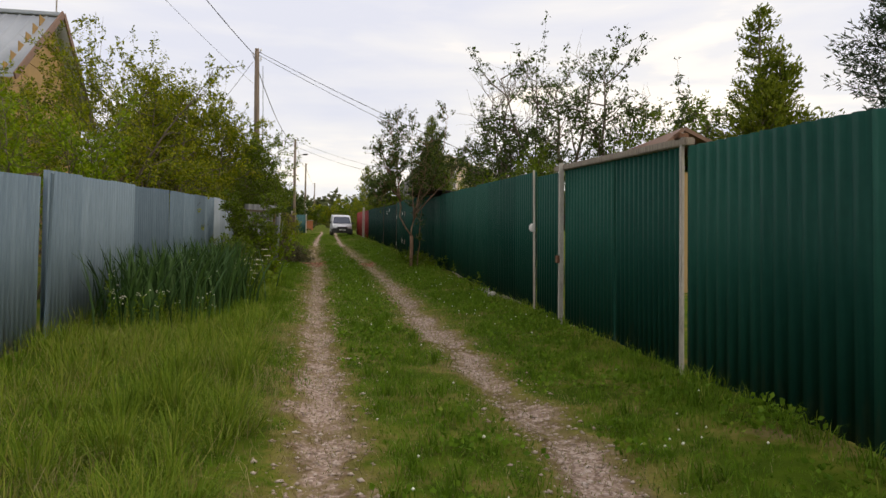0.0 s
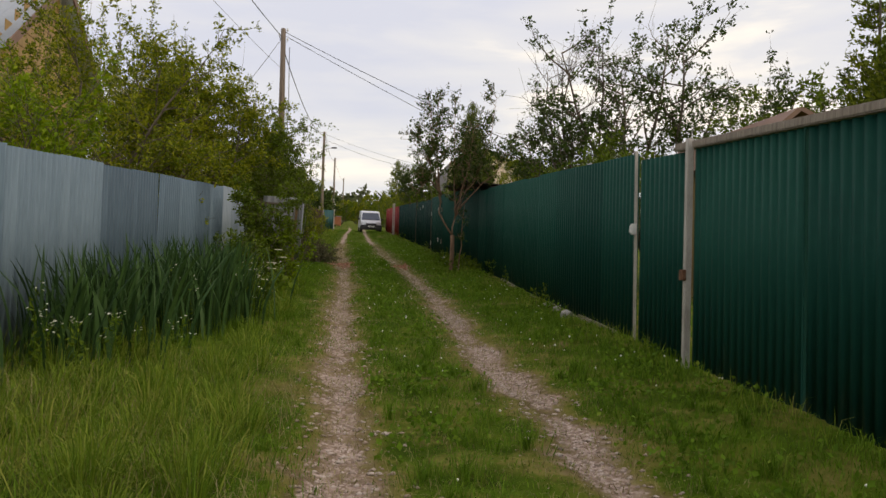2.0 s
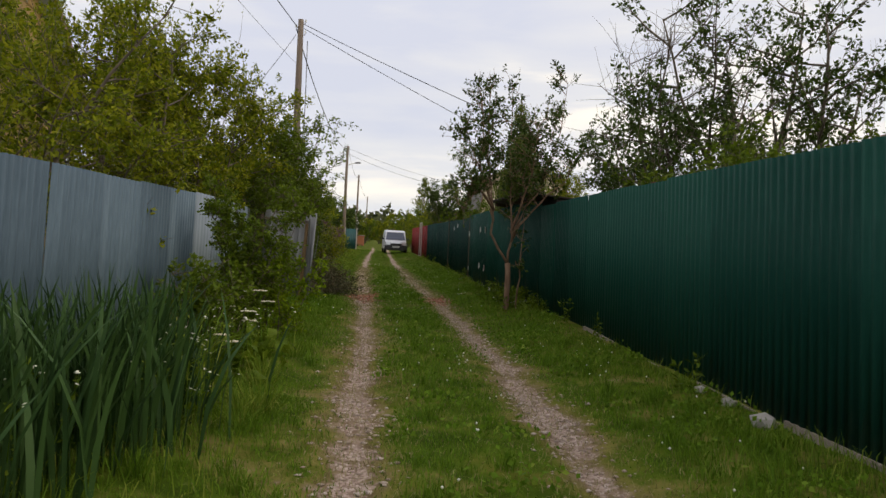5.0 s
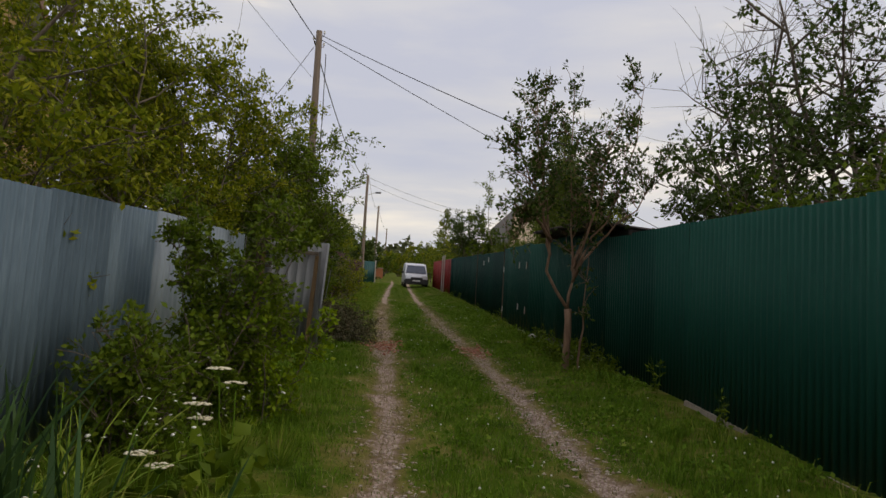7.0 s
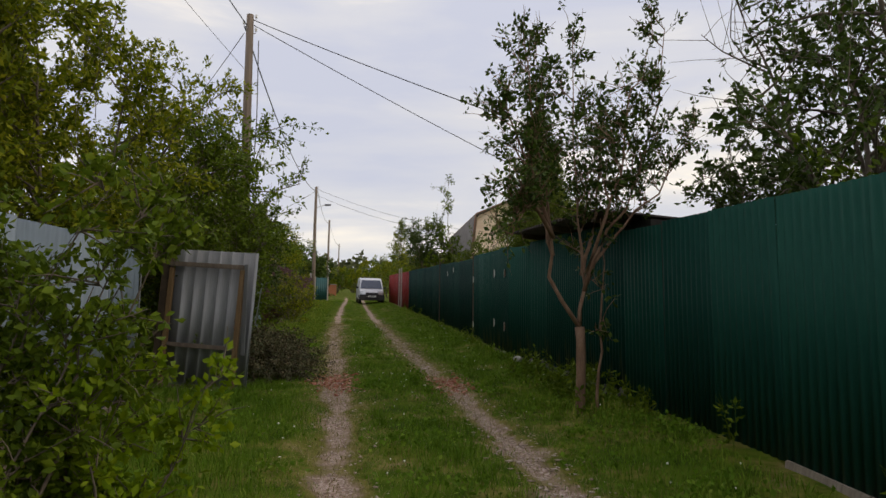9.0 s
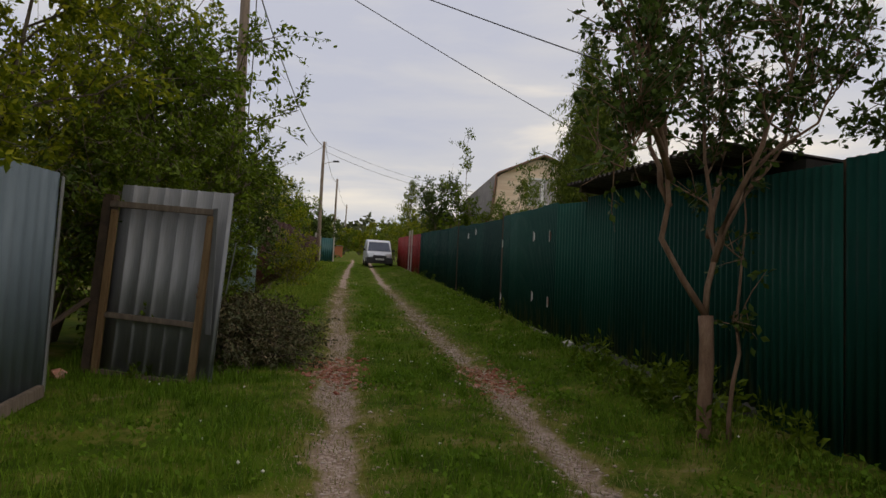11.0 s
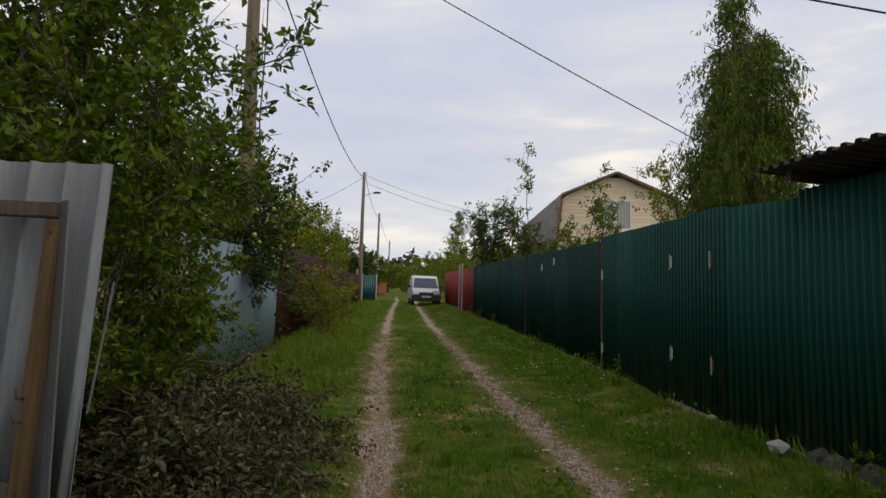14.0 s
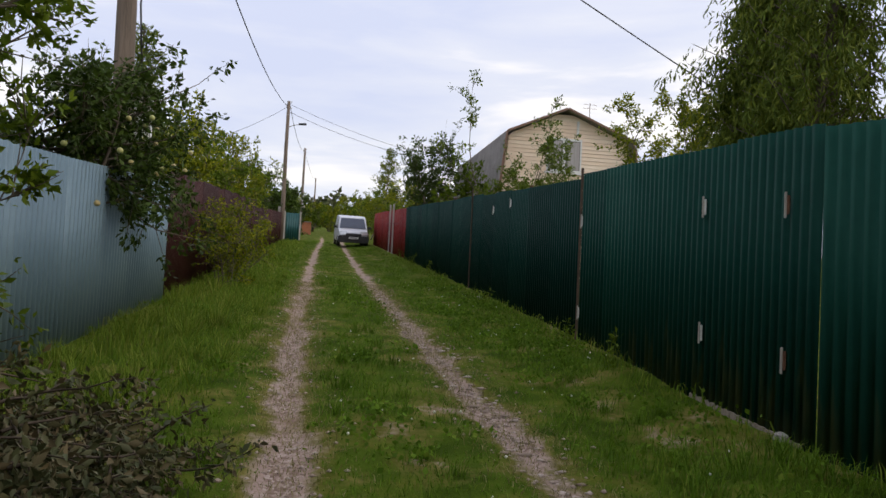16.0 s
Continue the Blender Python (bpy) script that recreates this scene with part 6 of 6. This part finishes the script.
strap_clump("iris_clump", -2.15, 9.6, 330, 1.0, (0.24, 0.42), "dense clump of tall dark green iris leaves by the fence", 1, M_iris)
strap_clump("iris_clump", -1.85, 11.1, 420, 1.05, (0.28, 0.5), "dense clump of tall dark green iris leaves by the fence", 2, M_iris)
strap_clump("iris_clump", -1.6, 12.3, 400, 1.05, (0.26, 0.45), "dense clump of tall dark green iris leaves by the fence", 3, M_iris)
strap_clump("grass_tussock", -1.45, 13.4, 60, 0.85, (0.12, 0.2), "tussock of pale arching grass beside the iris", 4, M_tall, 0.012, lean=1.1)
strap_clump("grass_tussock", -1.5, 12.6, 50, 0.8, (0.12, 0.2), "tussock of pale arching grass beside the iris", 5, M_tall, 0.012, lean=1.1)


def weed(name, x, y, seed, h, n_stems, label, flower=True, spread=0.25, leaf=0.05, mat_leaf=None, disc=0.012):
    """A loose weed: thin stems with narrow leaves and small flower heads."""
    rng = np.random.default_rng(seed)
    z0 = gz(x, y)
    root = thing(name, pose(x, y, z0), label, "wildflower" if flower else "plant", "weeds on the verge")
    stalks, at, al, heads = [], [], [], []
    for s in range(n_stems):
        st = grow(rng, (rng.normal() * spread * 0.4, rng.normal() * spread * 0.4, -0.02), (rng.normal() * 0.25, rng.normal() * 0.25, 1), h * rng.uniform(0.6, 1.05), 6, 0.07, 0.05)
        wood = [tube(st, np.linspace(0.004, 0.0015, 7), 3)]
        stalks.append(wood)
        q = rng.uniform(0.5, 5.9, 16)
        kk = q.astype(int)
        at.append(st[kk] + (st[kk + 1] - st[kk]) * (q - kk)[:, None])
        al.append(np.repeat(np.array([[0, 0, 0.5]]), 16, 0))
        for b in range(rng.integers(2, 5)):
            tw = grow(rng, st[-2], (rng.normal() * 0.5, rng.normal() * 0.5, 0.9), 0.1 * rng.uniform(0.5, 1.4), 2, 0.1, 0)
            wood.append(tube(tw, np.linspace(0.002, 0.001, 3), 3))
            heads.append(tw[-1])
    for piece in stalks:
        part("stem", np_mesh("stem", *merged(piece)), mat_leaf or M_grass, root)
    part("foliage", np_mesh("foliage", *leaves(rng, np.concatenate(at), np.concatenate(al), leaf, 0.4, 0.1)), mat_leaf or M_leaf_mid, root)
    if flower:
        hv = []
        for c in heads:
            k = 7
            a = np.linspace(0, 2 * np.pi, k, endpoint=False)
            tilt = rng.normal(size=2) * 0.3
            ringv = np.stack([c[0] + disc * np.cos(a), c[1] + disc * np.sin(a), c[2] + disc * (np.cos(a) * tilt[0] + np.sin(a) * tilt[1])], -1)
            vv = np.concatenate([ringv, [c + np.array([0, 0, 0.004])], [c - np.array([0, 0, 0.004])]])
            j = np.arange(k)
            hv.append((vv, np.concatenate([np.stack([j, (j + 1) % k, np.full(k, k)], -1), np.stack([(j + 1) % k, j, np.full(k, k + 1)], -1)])))
        tagged(part("blossom", np_mesh("blossom", *merged(hv)), M_flower, root, "small white daisy-like flowers"), kind="stuff")
    return root


rng_w = random.Random(4)
for k in range(26):
    yy = rng_w.uniform(10.6, 16.3) if k > 5 else rng_w.uniform(8.4, 9.2)
    xx = -1.25 - rng_w.uniform(0, 0.55) + (0.15 if yy > 12 else -0.15) - (0.5 if yy < 9 else 0)
    weed("fleabane", xx, yy, 200 + k, rng_w.uniform(0.45, 0.85), rng_w.randint(2, 4), "thin weed with small white flowers on the verge")
for k in range(16):
    yy = rng_w.uniform(20.2, 24.0)
    weed("bramble", 2.95 + rng_w.uniform(-0.35, 0.25), yy, 300 + k, 0.42, 4, "low leafy bramble at the fence foot", False, 0.35, 0.09, M_leaf_mid)
for k in range(14):
    yy = rng_w.uniform(12, 52)
    weed("nettle", float(np.interp(yy, *R_LINE)) - rng_w.uniform(0.12, 0.4), yy, 330 + k, 0.4, 3, "low leafy weed at the fence foot", False, 0.2, 0.07, M_leaf_mid)


def umbel(x, y, h, seed):
    """Hogweed: a stout stem with a few flat cream flower plates and broad leaves."""
    rng = np.random.default_rng(seed)
    root = thing("hogweed", pose(x, y, gz(x, y)), "hogweed with flat cream-white flower heads", "wildflower", "hogweed by the lane")
    for s in range(2):
        st = grow(rng, (0, 0, -0.02), (rng.normal() * 0.14, rng.normal() * 0.14, 1), h * rng.uniform(0.75, 1.1), 6, 0.05, 0.05)
        wood, plates = [tube(st, np.linspace(0.009, 0.004, 7), 5)], []
        for r in range(26):
            a, rr = rng.uniform(0, 2 * np.pi), 0.07 * rng.uniform(0.1, 1) ** 0.5
            e = st[-1] + np.array([rr * np.cos(a), rr * np.sin(a), 0.05 - rr * 0.12])
            wood.append(tube(np.array([st[-1], (st[-1] + e) / 2 + np.array([0, 0, 0.004]), e]), [0.0015] * 3, 3))
            k = np.arange(6)
            ring = np.stack([e[0] + 0.017 * np.cos(k * np.pi / 3), e[1] + 0.017 * np.sin(k * np.pi / 3), np.full(6, e[2])], -1)
            plates.append((np.concatenate([ring, [e + [0, 0, 0.008]], [e - [0, 0, 0.004]]]), np.concatenate([np.stack([k, (k + 1) % 6, np.full(6, 6)], -1), np.stack([(k + 1) % 6, k, np.full(6, 7)], -1)])))
        stalk = part("stem", np_mesh("stem", *merged(wood)), M_grass, root)
        part("flower_head", np_mesh("flower_head", *merged(plates)), M_flower_cream, stalk, "flat cream flower head")
    at = rng.normal(size=(26, 3)) * [0.14, 0.14, 0.05] + [0, 0, h * 0.35]
    part("foliage", np_mesh("foliage", *leaves(rng, at, np.repeat(np.array([[0, 0, 0.2]]), 26, 0), 0.16, 0.7, 0.3)), M_leaf_mid, root)


for k, (x, y, h) in enumerate(((-1.0, 14.6, 0.72), (-1.08, 14.35, 0.58), (-1.3, 13.9, 0.45))):
    umbel(x, y, h, 400 + k)

# young pale-leaved suckers at the sheet's foot
for k, (x, y) in enumerate(((-2.0, 23.05), (-1.7, 23.15), (-1.85, 23.0))):
    weed("horseradish", x, y, 420 + k, 0.12, 2, "young plant with broad yellow-green leaves", False, 0.15, 0.08, M_leaf_mid)


def clover():
    """White clover heads scattered in the turf."""
    rng = np.random.default_rng(8)
    n = 800
    y = rng.uniform(2, 40, n)
    x = np.where(rng.uniform(size=n) < 0.55, rng.uniform(1.85, 3.0, n), rng.uniform(0.2, 1.2, n))
    x = np.where((y > 18) & (y < 23) & (rng.uniform(size=n) < 0.5), rng.uniform(-2.2, -0.4, n), x)
    keep = rng.uniform(size=n) < clumpy(x, y, 1.4) ** 2
    got = []
    k = np.arange(6)
    tri = np.concatenate([np.stack([k, (k + 1) % 6, np.full(6, 6)], -1), np.stack([(k + 1) % 6, k, np.full(6, 7)], -1)])
    for a, b in zip(x[keep], y[keep]):
        r = rng.uniform(0.006, 0.012)
        c = np.array([a, b, gz(a, b) + rng.uniform(0.06, 0.13)])
        ring = np.stack([c[0] + r * np.cos(k * np.pi / 3), c[1] + r * np.sin(k * np.pi / 3), np.full(6, c[2])], -1)
        got.append((np.concatenate([ring, [c + [0, 0, r]], [c - [0, 0, r]]]), tri))
    tagged(part("clover_flowers", np_mesh("clover_flowers", *merged(got)), M_flower), "small white clover heads in the grass", "wildflower", kind="stuff")


clover()


def ground_leaves():
    """Low broad leaves of clover, plantain and dandelion in patches."""
    rng = np.random.default_rng(18)
    at = []
    for k in range(260):
        cy = rng.uniform(2.5, 40)
        side = rng.uniform()
        cx = rng.uniform(1.9, 3.05) if side < 0.55 else rng.uniform(0.3, 1.15) if side < 0.8 else rng.uniform(-2.2, -0.5)
        if cx < 0 and (cy < 17 or 24 < cy < 28):
            continue
        n, r = int(rng.integers(25, 90)), rng.uniform(0.08, 0.25)
        x, y = cx + rng.normal(size=n) * r, cy + rng.normal(size=n) * r
        keep = rut_wear(x, y) < 0.5
        x, y = x[keep], y[keep]
        at.append(np.stack([x, y, land(x, y) + rng.uniform(0.02, 0.10, len(x))], -1))
    at = np.concatenate(at)
    v, t = leaves(rng, at, np.repeat(np.array([[0, 0, 0.3]]), len(at), 0), 0.045, 0.75, -0.1, 0.8)
    tagged(part("ground_leaves", np_mesh("ground_leaves", v, t), M_grass), "low clover and plantain leaves in the grass", "plant", kind="stuff")


ground_leaves()


# ---- heap of cut branches ----
def brush_heap():
    rng = np.random.default_rng(12)
    cx, cy = -1.28, 25.1
    root = thing("brush_heap", pose(cx, cy, gz(cx, cy)), "heap of cut branches with wilted brown leaves", "brushwood")
    wood, at, al = [], [], []
    for k in range(330):
        px, py = rng.uniform(-0.9, 0.5), rng.uniform(-1.5, 1.6)
        top = 0.72 * max(0.0, 1 - ((px + 0.25) / 0.95) ** 2) * max(0.0, 1 - (py / 1.9) ** 2)
        p0 = np.array([px, py, top * rng.uniform(0.1, 1.0) + S * py])
        ln = rng.uniform(0.35, 0.85)
        br = grow(rng, p0, (rng.normal() * 0.8 + 0.25, rng.normal() * 0.8, rng.normal() * 0.15), ln, 6, 0.16, -0.04)
        br[:, 2] = np.maximum(br[:, 2], S * br[:, 1] + 0.01)
        wood.append(tube(br, np.linspace(rng.uniform(0.004, 0.012), 0.002, 7), 4))
        n = 85
        q = rng.uniform(0.5, 5.9, n)
        kk = q.astype(int)
        at.append(br[kk] + (br[kk + 1] - br[kk]) * (q - kk)[:, None] + rng.normal(size=(n, 3)) * 0.03)
        al.append(np.repeat((br[-1] - br[0])[None], n, 0))
    for k in range(26):
        # long bare sticks thrown across the heap
        px, py = rng.uniform(-0.9, -0.3), rng.uniform(-1.3, 1.2)
        br = grow(rng, (px, py, rng.uniform(0.35, 0.7) + S * py), (rng.uniform(0.3, 1.0), rng.normal() * 0.7, rng.uniform(-0.25, 0.1)), rng.uniform(0.5, 0.95), 6, 0.08, -0.03)
        br[:, 2] = np.maximum(br[:, 2], S * br[:, 1] + 0.01)
        wood.append(tube(br, np.linspace(rng.uniform(0.008, 0.014), 0.003, 7), 5))
    tagged(part("branch_tangle", np_mesh("branch_tangle", *merged(wood)), M_deadwood, root), kind="stuff")
    part("foliage", np_mesh("foliage", *leaves(rng, np.concatenate(at), np.concatenate(al), 0.056, 0.45, 0.5)), M_leaf_wilt, root, "curled brown-green leaves")


brush_heap()
